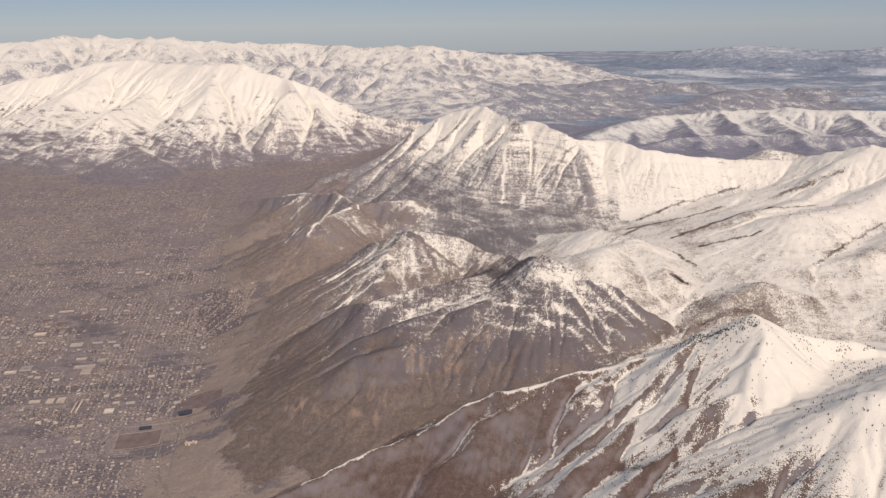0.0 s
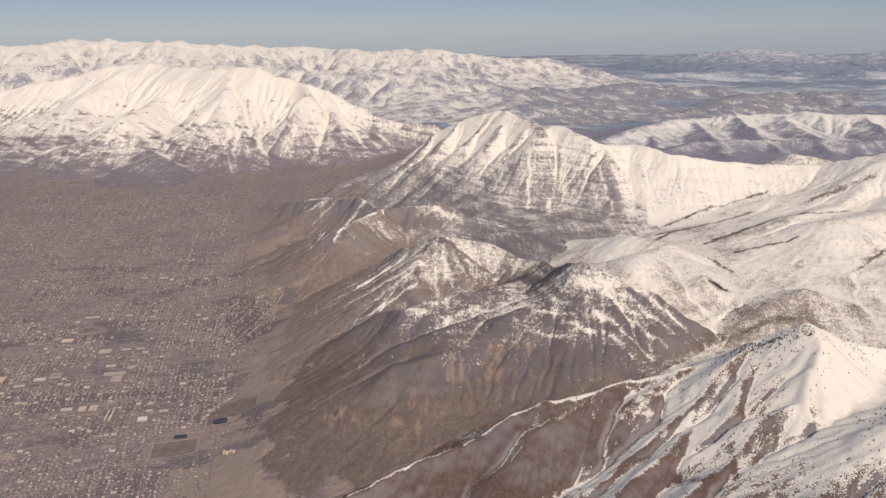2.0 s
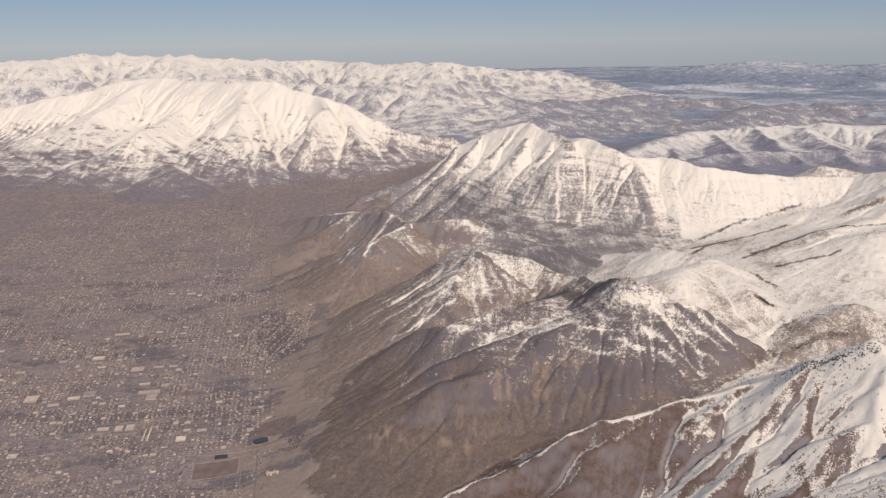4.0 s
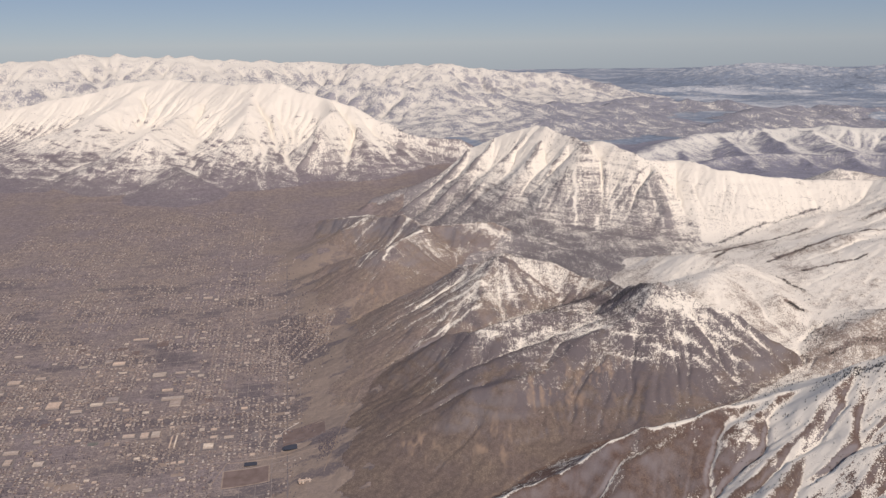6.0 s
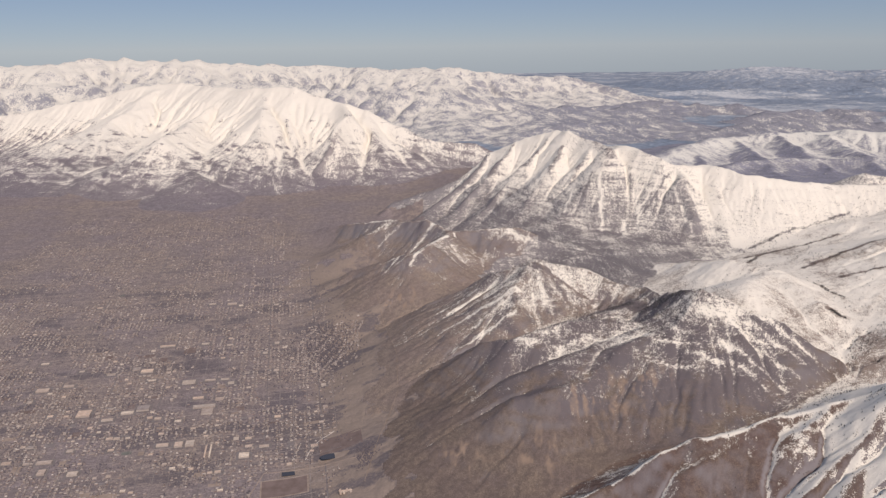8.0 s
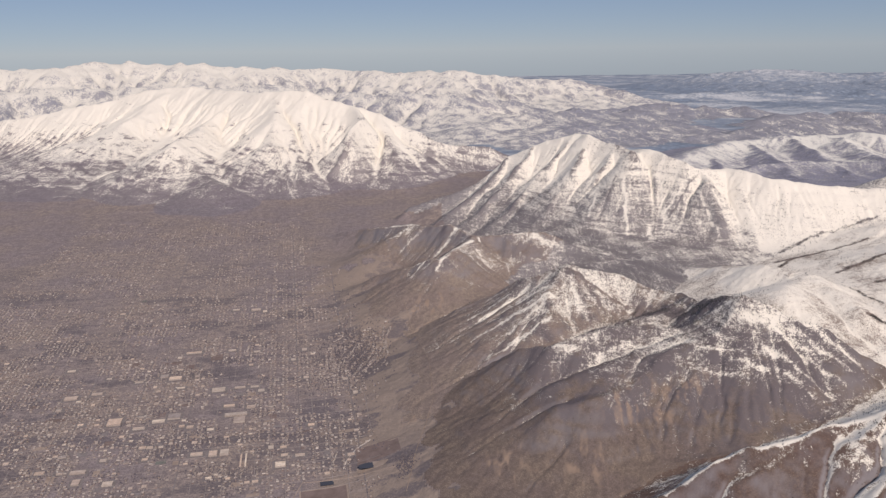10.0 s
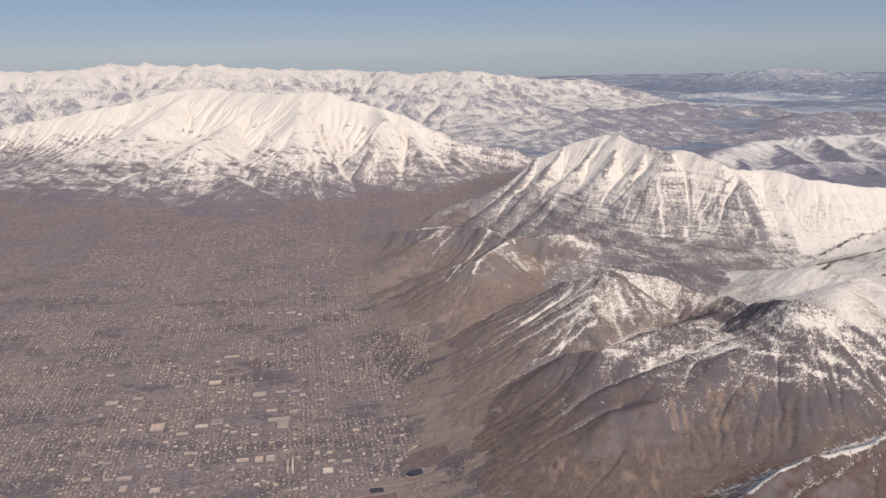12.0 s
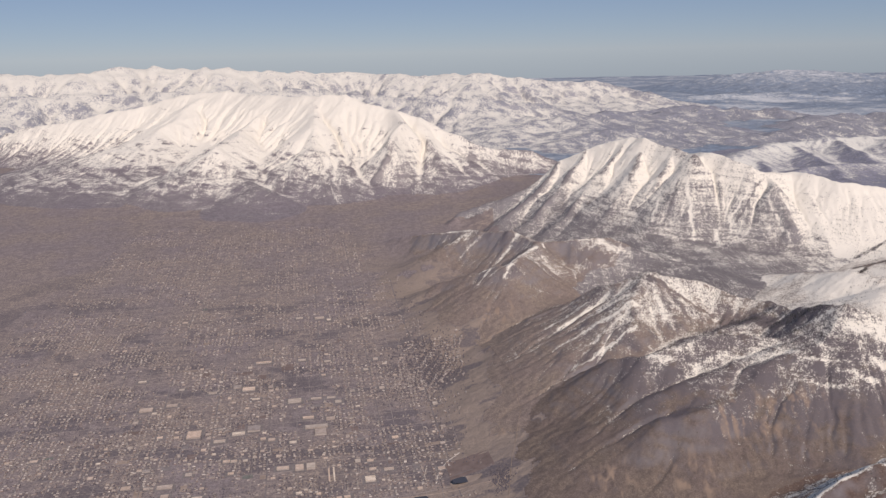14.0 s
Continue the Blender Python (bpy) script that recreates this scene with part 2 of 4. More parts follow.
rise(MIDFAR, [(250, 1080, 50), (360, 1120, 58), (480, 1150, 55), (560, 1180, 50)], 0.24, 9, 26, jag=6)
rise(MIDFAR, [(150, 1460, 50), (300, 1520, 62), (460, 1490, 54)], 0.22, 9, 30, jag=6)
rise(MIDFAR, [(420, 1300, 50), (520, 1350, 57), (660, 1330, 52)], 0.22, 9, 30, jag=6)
rise(UPLAND, [(700, 2850, 52), (860, 2800, 74), (958, 2741, 84), (1080, 2780, 80), (1290, 2700, 62)], 0.14, 14, 120, 20.0)
rise(UPLAND, [(1290, 2700, 62), (1600, 2900, 78), (2100, 2900, 96)], 0.14, 14, 120, 20.0)
rise(PLATEAU, [(420, 2000, 46), (650, 2100, 48), (900, 2050, 52), (1300, 1950, 56)], 0.10, 6, 80, 20.0)
rise(PLATEAU, [(600, 1300, 44), (760, 1330, 54), (950, 1300, 58)], 0.14, 6, 60, 20.0)

MASSIF_CRESTS = [n for n, c in enumerate(CRESTS) if c.owner == MASSIF]
LEDGED = [n for n, c in enumerate(CRESTS) if c.owner in (PEAK, FOOT)]
EAST_CRESTS = [n for n, c in enumerate(CRESTS) if c.owner == EAST]
FRONT = [(-110, 900), (-80, 640), (-60, 528), (-15, 412), (40, 343), (85, 270), (110, 180), (140, 0)]


def land(x, y):
    """Height, the crest that makes it (-1: the plain), gully depth, rise above the plain, way from the crest and streaks down the slope, at plan points."""
    x, y = x.astype(np.float64), y.astype(np.float64)
    far = np.hypot(x, y)
    plain = -3 + 0.080 * (np.clip(y, 260, 820) - 330) + 0.6 * fbm(x / 60, y / 60, 3, 3)
    edge = np.interp(y, [p[1] for p in reversed(FRONT)], [p[0] for p in reversed(FRONT)])
    inner = 33 + 0.055 * (np.clip(y, 300, 620) - 330) + 6 * step(520, 600, y) * step(40, -40, x)
    inner = inner + (42 - inner) * step(640, 800, y) + 2.0 * fbm(x / 50, y / 50, 3, 8)
    base = plain + (inner - plain) * step(-20, 85, x - edge)
    base = base - far ** 2 / 637100.0 * step(900, 1600, far) + step(1000, 1500, y) * 5 * fbm(x / 170, y / 170, 4, 21)
    top, owner, cut, away = base.copy(), np.full(x.shape, -1), np.zeros(x.shape), np.full(x.shape, 99.0)
    fall, along = np.zeros(x.shape), x.copy()
    for n, c in enumerate(CRESTS):
        lo, hi = c.pts[:, :2].min(0) - c.reach, c.pts[:, :2].max(0) + c.reach
        near = (x > lo[0]) & (x < hi[0]) & (y > lo[1]) & (y < hi[1])
        if not near.any():
            continue
        h, g, d, st, s = c.height(x[near], y[near], base[near], 100 + 13 * n)
        old = top[near]
        own, ct, aw, fl, al = owner[near], cut[near], away[near], fall[near], along[near]
        mine = h > old
        own[mine], ct[mine], aw[mine], fl[mine], al[mine] = n, g[mine], d[mine], st[mine], s[mine] + 37 * n
        gap = np.abs(h - old)
        top[near] = np.maximum(h, old) + 1.0 * np.exp(-gap / 2.0)
        owner[near], cut[near], away[near], fall[near], along[near] = own, ct, aw, fl, al
    lift = np.clip((top - base) / 10, 0, 1)
    rough = 0.6 * (ridged(x / 8, y / 8, 3, 40) - 0.62) + 0.4 * fbm(x / 3.2, y / 3.2, 3, 60)
    big = np.where(far > 1150, 12.0 * (ridged(x / 52 + 0.3 * fbm(x / 90, y / 90, 2, 41), y / 40, 5, 44, 0.62) - 0.6), 0) * step(1150, 1400, far)
    long_massif = np.isin(owner, MASSIF_CRESTS) * 4.5 * (ridged(x / 60 + y / 200, y / 60, 5, 46, 0.55) - 0.6)
    long_massif = long_massif + np.isin(owner, EAST_CRESTS) * 11.0 * (ridged(x / 80, y / 95 + x / 300, 5, 49, 0.5) - 0.62)
    ledge = np.isin(owner, LEDGED) * 0.55 * perlin((top + 0.05 * x) / 2.4 + 0.5 * fbm(x / 24, y / 24, 2, 47), x / 60, 48)
    return top + lift * (rough + big + ledge) + np.clip((top - base) / 25, 0, 1) * long_massif, owner, cut, top - base, away, fall, along


def smooth(a, n=1):
    for _ in range(n):
        p = np.pad(a, 1, mode="edge")
        a = 0.25 * a + 0.125 * (p[1:-1, :-2] + p[1:-1, 2:] + p[:-2, 1:-1] + p[2:, 1:-1]) \
            + 0.0625 * (p[:-2, :-2] + p[:-2, 2:] + p[2:, :-2] + p[2:, 2:])
    return a


def erode(z, cell, lift, drops, rounds, steps, seed, power=0.06):
    """Rain on the height sheet: drops run downhill, cut gullies and lay down fans. Returns the new heights and where water ran."""
    rng = np.random.default_rng(seed)
    rows, cols = z.shape
    h = (z / cell).ravel().copy()
    flow = np.zeros(rows * cols)
    hold = np.clip(lift, 0, 1).ravel()
    for n in range(rounds):
        x, y = rng.uniform(2, cols - 4, drops), rng.uniform(2, rows - 4, drops)
        keep = hold[y.astype(int) * cols + x.astype(int)] > 0.15
        x, y = x[keep], y[keep]
        dx, dy, speed, water, load = (np.zeros(len(x)) for _ in range(5))
        speed, water = speed + 1, water + 1
        for _ in range(steps):
            ix, iy = x.astype(int), y.astype(int)
            u, v, at = x - ix, y - iy, iy * cols + ix
            a, b, c, d = h[at], h[at + 1], h[at + cols], h[at + cols + 1]
            gx, gy = (b - a) * (1 - v) + (d - c) * v, (c - a) * (1 - u) + (d - b) * u
            here = a * (1 - u) * (1 - v) + b * u * (1 - v) + c * (1 - u) * v + d * u * v
            dx, dy = 0.25 * dx - 0.75 * gx, 0.25 * dy - 0.75 * gy
            size = np.hypot(dx, dy) + 1e-6
            dx, dy = dx / size, dy / size
            x, y = np.clip(x + dx, 2, cols - 4), np.clip(y + dy, 2, rows - 4)
            jx, jy = x.astype(int), y.astype(int)
            p, q, to = x - jx, y - jy, jy * cols + jx
            there = h[to] * (1 - p) * (1 - q) + h[to + 1] * p * (1 - q) + h[to + cols] * (1 - p) * q + h[to + cols + 1] * p * q
            fall = there - here
            room = np.maximum(-fall, 0.01) * speed * water * 4.0
            lay = np.where(fall > 0, np.minimum(0.2 * fall, load), np.maximum(load - room, 0) * 0.08)
            take = np.where(fall > 0, 0, np.minimum(np.maximum(room - load, 0) * power, -0.12 * fall)) * hold[at]
            load = load + take - lay
            change = lay - take
            np.add.at(h, at, change * (1 - u) * (1 - v))
            np.add.at(h, at + 1, change * u * (1 - v))
            np.add.at(h, at + cols, change * (1 - u) * v)
            np.add.at(h, at + cols + 1, change * u * v)
            np.add.at(flow, at, water)
            speed = np.sqrt(np.clip(speed * speed - fall * 2.0, 0.05, 9))
            water = water * 0.985
        h = (0.75 * h + 0.25 * smooth(h.reshape(rows, cols)).ravel()) if n % 2 else h
    return h.reshape(rows, cols) * cell, flow.reshape(rows, cols)


# snow line and its softness for each part of the land
SNOW = {VALLEY: (95, 8), MASSIF: (50, 26), PEAK: (61, 36), FOOT: (53, 20), FORE: (44, 20), KNOLL: (47, 14), DOME: (31, 22), SPUR: (33, 24),
        BASIN: (30, 28), HUMP: (38, 24), EAST: (50, 14), NEAREAST: (55, 24), FAR: (26, 70), MIDFAR: (36, 64), UPLAND: (60, 40), PLATEAU: (50, 20)}
PATCHY = {MASSIF: 0.22, EAST: 0.2, FOOT: 0.4, FORE: 0.4, PEAK: 0.35, SPUR: 0.5, FAR: 0.6, MIDFAR: 0.6}
STREAK = {FOOT: 0.25, FORE: 0.25, KNOLL: 0.3, SPUR: 0.4, PEAK: 0.25, MASSIF: 0.15, DOME: 0.1, BASIN: 0.15, EAST: 0.3}
CORNICE = {SPUR: 1.6, KNOLL: 0.5, FOOT: 0.3, FORE: 0.3}


# ---- materials ----
def nodes(name):
    m = bpy.data.materials.new(name)
    m.use_nodes = True
    nt = m.node_tree
    return m, nt, nt.nodes["Principled BSDF"]


def node(nt, kind, **inputs):
    n = nt.nodes.new("ShaderNode" + kind)
    for key, value in inputs.items():
        n.inputs[key.replace("_", " ")].default_value = value
    return n


def noise_tex(nt, scale, detail=4.0, rough=0.55, stretch=None):
    geo = node(nt, "NewGeometry")
    tex = node(nt, "TexNoise", Scale=scale, Detail=detail, Roughness=rough)
    if stretch:
        mp = node(nt, "Mapping")
        mp.inputs["Scale"].default_value = stretch
        nt.links.new(geo.outputs["Position"], mp.inputs["Vector"])
        nt.links.new(mp.outputs[0], tex.inputs["Vector"])
    else:
        nt.links.new(geo.outputs["Position"], tex.inputs["Vector"])
    return tex.outputs["Fac"]


def ramp(nt, fac, stops):
    r = node(nt, "ValToRGB")
    while len(r.color_ramp.elements) < len(stops):
        r.color_ramp.elements.new(0.5)
    for e, (pos, col) in zip(r.color_ramp.elements, stops):
        e.position, e.color = pos, (*col, 1)
    nt.links.new(fac, r.inputs[0])
    return r.outputs[0]


def maths(nt, op, a, b=None, c=None):
    n = node(nt, "Math")
    n.operation = op
    for k, v in enumerate((a, b, c)):
        if v is None:
            continue
        if isinstance(v, (int, float)):
            n.inputs[k].default_value = v
        else:
            nt.links.new(v, n.inputs[k])
    return n.outputs[0]


def blend(nt, fac, a, b):
    n = node(nt, "Mix")
    n.data_type = "RGBA"
    for sock, v in ((n.inputs[0], fac), (n.inputs[6], a), (n.inputs[7], b)):
        if isinstance(v, tuple):
            sock.default_value = (*v, 1)
        elif isinstance(v, (int, float)):
            sock.default_value = v
        else:
            nt.links.new(v, sock)
    return n.outputs[2]


def attribute(nt, name):
    n = node(nt, "Attribute")
    n.attribute_name = name
    return n.outputs["Fac"]


def land_material(name, low, dry, rock, grain=0.35, speck=0.5, snow=(0.86, 0.81, 0.725), rib=0.8, band=0.0, edge=0.06):
    """Bare ground (low and dry tones), rock on steep faces, and snow where the land holds it."""
    m, nt, bsdf = nodes(name)
    wide, fine, tiny = noise_tex(nt, 0.035 * grain / 0.35, 5), noise_tex(nt, grain, 5, 0.62), noise_tex(nt, grain * 4, 4, 0.68)
    ground = blend(nt, ramp(nt, wide, [(0.38, (0, 0, 0)), (0.62, (1, 1, 1))]), low, dry)
    ground = blend(nt, ramp(nt, fine, [(0.40, (0, 0, 0)), (0.62, (0.7, 0.7, 0.7))]), ground, tuple(c * 0.58 for c in low))
    ground = blend(nt, ramp(nt, tiny, [(0.44, (0, 0, 0)), (0.60, (0.85, 0.85, 0.85))]), ground, tuple(c * 0.60 for c in low))
    flow = node(nt, "CombineXYZ")
    nt.links.new(maths(nt, "MULTIPLY", attribute(nt, "along"), grain * 3.2), flow.inputs[0])
    nt.links.new(maths(nt, "MULTIPLY", attribute(nt, "down"), grain * 0.42), flow.inputs[1])
    run = node(nt, "TexNoise", Scale=1.0, Detail=5.0, Roughness=0.62)
    nt.links.new(flow.outputs[0], run.inputs["Vector"])
    ribs = run.outputs["Fac"]
    ground = blend(nt, ramp(nt, ribs, [(0.44, (0, 0, 0)), (0.64, (0.26, 0.26, 0.26))]), ground, tuple(c * 0.66 for c in low))
    ground = blend(nt, attribute(nt, "rock"), ground, rock)
    brush = maths(nt, "MULTIPLY", attribute(nt, "brush"), maths(nt, "MULTIPLY", tiny, 1.8))
    ground = blend(nt, ramp(nt, brush, [(0.3, (0, 0, 0)), (0.9, (0.85, 0.85, 0.85))]), ground, (0.142, 0.124, 0.136))
    scar = maths(nt, "MULTIPLY", attribute(nt, "scar"), maths(nt, "MULTIPLY", fine, 2.0))
    ground = blend(nt, ramp(nt, scar, [(0.35, (0, 0, 0)), (1.0, (0.7, 0.7, 0.7))]), ground, (0.345, 0.255, 0.195))
    streak = maths(nt, "MULTIPLY", attribute(nt, "wet"), maths(nt, "ADD", fine, -0.1))
    ground = blend(nt, ramp(nt, streak, [(0.22, (0, 0, 0)), (0.42, (0.6, 0.6, 0.6))]), ground, tuple(c * f for c, f in zip(dry, (1.3, 1.22, 1.15))))
    spread = maths(nt, "MULTIPLY", maths(nt, "SUBTRACT", fine, 0.5), 1.7 * speck)
    spread = maths(nt, "ADD", spread, maths(nt, "MULTIPLY", maths(nt, "SUBTRACT", tiny, 0.5), 3.4 * speck))
    spread = maths(nt, "ADD", spread, maths(nt, "MULTIPLY", maths(nt, "SUBTRACT", ribs, 0.5), rib))
    if band:
        strata = noise_tex(nt, 1.0, 4, 0.6, (0.09, 0.07, 1.25))
        spread = maths(nt, "ADD", spread, maths(nt, "MULTIPLY", maths(nt, "SUBTRACT", strata, 0.5), band))
    mask = maths(nt, "ADD", attribute(nt, "snow"), spread)
    mask = ramp(nt, mask, [(0.5 - edge, (0, 0, 0)), (0.5 + edge, (1, 1, 1))])
    white = blend(nt, tiny, snow, tuple(c * 0.93 for c in snow))
    nt.links.new(blend(nt, mask, ground, white), bsdf.inputs["Base Color"])
    bsdf.inputs["Roughness"].default_value = 0.9
    bsdf.inputs["Specular IOR Level"].default_value = 0.15
    bump = node(nt, "Bump", Strength=0.7, Distance=0.6 * 0.35 / grain)
    nt.links.new(maths(nt, "ADD", fine, maths(nt, "MULTIPLY", maths(nt, "ADD", tiny, ribs), 0.45)), bump.inputs["Height"])
    nt.links.new(bump.outputs[0], bsdf.inputs["Normal"])
    return m


BROWN, OLIVE, ROCK = (0.296, 0.235, 0.212), (0.336, 0.270, 0.220), (0.233, 0.212, 0.223)
LAND = {
    # VALLEY and MASSIF: some mauve haze is mixed into the ground tones
    VALLEY: land_material("valley_ground", (0.308, 0.259, 0.264), (0.374, 0.305, 0.260), (0.302, 0.242, 0.200), 0.25, rib=0.1),
    MASSIF: land_material("limestone_slopes", (0.272, 0.238, 0.262), (0.291, 0.260, 0.268), (0.330, 0.300, 0.300), 0.25, 0.5, rib=1.0, band=0.2, edge=0.12),
    PEAK: land_material("banded_rock", (0.247, 0.225, 0.238), (0.276, 0.250, 0.251), (0.257, 0.240, 0.251), 0.62, 1.2, rib=0.9, band=1.4, edge=0.10),
    FOOT: land_material("brush_slopes", (0.212, 0.166, 0.151), (0.256, 0.202, 0.162), (0.195, 0.176, 0.184), 0.6, 0.9, rib=0.9, band=0.9, edge=0.13),
    KNOLL: land_material("knoll_slopes", BROWN, OLIVE, ROCK, 0.50, 0.75, rib=0.8, band=0.5, edge=0.13),
    DOME: land_material("smooth_snow", BROWN, OLIVE, ROCK, 0.6, 0.75, rib=0.9, edge=0.22),
    SPUR: land_material("spur_slopes", (0.172, 0.117, 0.102), (0.202, 0.150, 0.123), ROCK, 0.6, 0.85, rib=1.1, edge=0.13),
    # blue-grey of shaded flanks and distant haze is put into these tones
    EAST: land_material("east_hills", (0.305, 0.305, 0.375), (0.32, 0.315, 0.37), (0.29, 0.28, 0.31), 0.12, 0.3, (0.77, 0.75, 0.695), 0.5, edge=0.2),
    # FAR and UPLAND: haze painted in as bluer ground and duller snow
    FAR: land_material("hazy_snow_range", (0.308, 0.315, 0.375), (0.330, 0.330, 0.370), (0.359, 0.350, 0.376), 0.12, 0.8, (0.74, 0.71, 0.65), 0.8, edge=0.17),
    UPLAND: land_material("hazy_upland", (0.27, 0.33, 0.425), (0.31, 0.36, 0.44), (0.28, 0.33, 0.41), 0.03, 0.5, (0.58, 0.60, 0.63), 0.3, edge=0.3),
}
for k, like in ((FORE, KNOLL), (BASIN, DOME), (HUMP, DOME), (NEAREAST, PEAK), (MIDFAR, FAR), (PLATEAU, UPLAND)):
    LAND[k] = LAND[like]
NAMES = {
    MASSIF: ("mountain", "long snow-covered limestone massif above the valley", "mountain"),
    PEAK: ("mountain", "pointed rocky mountain with banded cliffs and a snowy crest", "mountain"),
    FOOT: ("foothill", "brown brushy foothill with patchy snow on its top", "hill"),
    FORE: ("foothill", "low brown foothill with snow streaks down its flank", "hill"),
    KNOLL: ("foothill", "low brown ridge with a few streaks of snow", "hill"),
    DOME: ("foothill", "rounded white hill under smooth snow", "hill"),
    SPUR: ("mountain", "brown mountain spur with snow along its crest and faces", "mountain"),
    BASIN: ("mountain", "wide snowfields falling in long ribs", "mountain"),
    HUMP: ("foothill", "small snowy hump dotted with conifers", "hill"),
    EAST: ("hill_range", "rolling hills with snowy tops and hollows tinted shade blue", "hill"),
    NEAREAST: ("mountain", "dark rocky summit dusted with snow behind a crest", "mountain"),
    FAR: ("mountain_range", "far range of snowy peaks on the skyline", "mountain"),
    MIDFAR: ("mountain_range", "broken snowy ridges behind the long massif", "mountain"),
    # the blue of the next two is haze put into the colour
    UPLAND: ("mountain_range", "far mountains coloured faint blue as in haze, with pale snowfields", "mountain"),
    PLATEAU: ("hill_range", "low wooded hills tinted haze blue in the far basin", "hill"),
}


def sheet(name, pieces, material):
    """One mesh object from pieces of height sheets: each its points, its cells and its values."""
    me = bpy.data.meshes.new(name)
    co = np.concatenate([p[0] for p in pieces])
    start = np.cumsum([0] + [len(p[0]) for p in pieces[:-1]])
    faces = np.concatenate([p[1] + s for p, s in zip(pieces, start)])
    me.vertices.add(len(co))
    me.vertices.foreach_set("co", co.astype(np.float32).ravel())
    me.loops.add(faces.size)
    me.loops.foreach_set("vertex_index", faces.astype(np.int32).ravel())
    me.polygons.add(len(faces))
    me.polygons.foreach_set("loop_start", np.arange(0, faces.size, 4, dtype=np.int32))
    me.polygons.foreach_set("use_smooth", np.ones(len(faces), bool))
    for key in pieces[0][2]:
        values = np.concatenate([p[2][key] for p in pieces])
        me.attributes.new(key, "FLOAT", "POINT").data.foreach_set("value", values.astype(np.float32))
    me.materials.append(material)
    me.update()
    return new(name, me)


def connected(cells):
    """A number for each set of equal cells that touch: runs along the rows, joined to the runs of the row above."""
    rows, cols = cells.shape
    new_run = np.ones(cells.shape, bool)
    new_run[:, 1:] = cells[:, 1:] != cells[:, :-1]
    run = np.cumsum(new_run.ravel()).reshape(cells.shape) - 1
    touch = cells[1:] == cells[:-1]
    pairs = np.unique(np.stack([run[1:][touch], run[:-1][touch]], -1), axis=0)
    root = list(range(int(run.max()) + 1))

    def top_of(a):
        while root[a] != a:
            root[a] = root[root[a]]
            a = root[a]
        return a

    for a, b in pairs.tolist():
        a, b = top_of(a), top_of(b)
        root[max(a, b)] = min(a, b)
    return np.array([top_of(a) for a in range(len(root))])[run]


# one height sheet in patches of finer and coarser cells: x from, x to, y from, y to, cell, rain (drops, rounds, steps)
PATCHES = [(-380, 340, 170, 720, 0.85, (26000, 3, 70, 20)), (-760, 620, 720, 1160, 1.9, (20000, 3, 50, 10)), (-1500, 1300, 1160, 2100, 5.0, (12000, 5, 40, 10)),
           (-3200, 3200, 2100, 4920, 16.0, None), (-3200, -1500, 1160, 2100, 16.0, None), (1300, 3200, 1160, 2100, 16.0, None),
           (-3200, -760, 720, 1160, 16.0, None), (620, 3200, 720, 1160, 16.0, None), (-3200, -380, 170, 720, 16.0, None),
           (340, 3200, 170, 720, 12.0, None), (-3200, 3200, -3000, 170, 32.0, None)]
CREST_KIND = np.array([c.owner for c in CRESTS] + [PLATEAU, VALLEY])
LINE, SOFT = (np.array([SNOW[k][n] for k in range(len(KINDS))], float) for n in (0, 1))
# bare ochre slopes, snow couloirs and a dark crag: across, ahead, size
SCARS = [(-88, 463, 11), (-8, 315, 13), (14, 316, 12), (-58, 300, 12), (-30, 292, 12), (-96, 352, 6)]
# marks of snow on the slopes, or of bare ground where the last value is below zero: across, ahead, to across, to ahead, width, strength
PEAK_MARKS = [(42, 569, 41, 552, 0.9, 1.4), (41, 552, 38, 531, 1.0, 1.4), (53, 534, 50, 518, 1.4, 1.2), (24, 569, 17, 554, 0.8, 1.2), (77, 552, 63, 539, 0.8, 1.1),
              (108, 555, 112, 492, 2.6, 0.9), (92, 562, 66, 536, 0.6, -1.0), (38, 572, 24, 548, 0.8, -0.8), (66, 560, 60, 530, 0.7, 0.8), (84, 552, 90, 510, 0.7, 0.8)]
FORE_MARKS = [(-37, 421, -62, 414, 1.0, 1.1), (-29, 400, -68, 396, 0.9, 0.9), (-31, 387, -60, 374, 0.8, 1.0), (-20, 415, 8, 399, 0.6, -1.2), (-30, 398, -48, 388, 1.6, 0.6),
              (-58, 377, -66, 374, 0.6, 1.3), (-48, 424, -72, 418, 0.8, 0.7), (-18, 410, -16, 392, 1.2, 0.6), (-12, 412, -2, 392, 1.0, -0.5)]
FOOT_MARKS = [(-14, 354, -38, 343, 1.5, 0.55), (-2, 349, -24, 340, 1.2, 0.5), (51, 332, 73, 314, 0.8, 1.0), (58, 333, 78, 318, 0.7, 1.0), (45, 326, 67, 310, 0.7, 1.0),
              (49, 318, 58, 308, 0.6, 1.0), (40, 337, 63, 326, 1.0, 0.8), (64, 333, 86, 322, 0.7, 0.9), (21, 332, 38, 325, 0.7, 0.9), (22, 323, 40, 316, 0.6, 0.8),
              (14, 392, 40, 352, 3.8, -0.75), (-24, 352, -32, 349, 2.4, 0.4), (10, 342, 20, 336, 1.6, 0.7), (30, 326, 44, 318, 0.6, 0.8)]
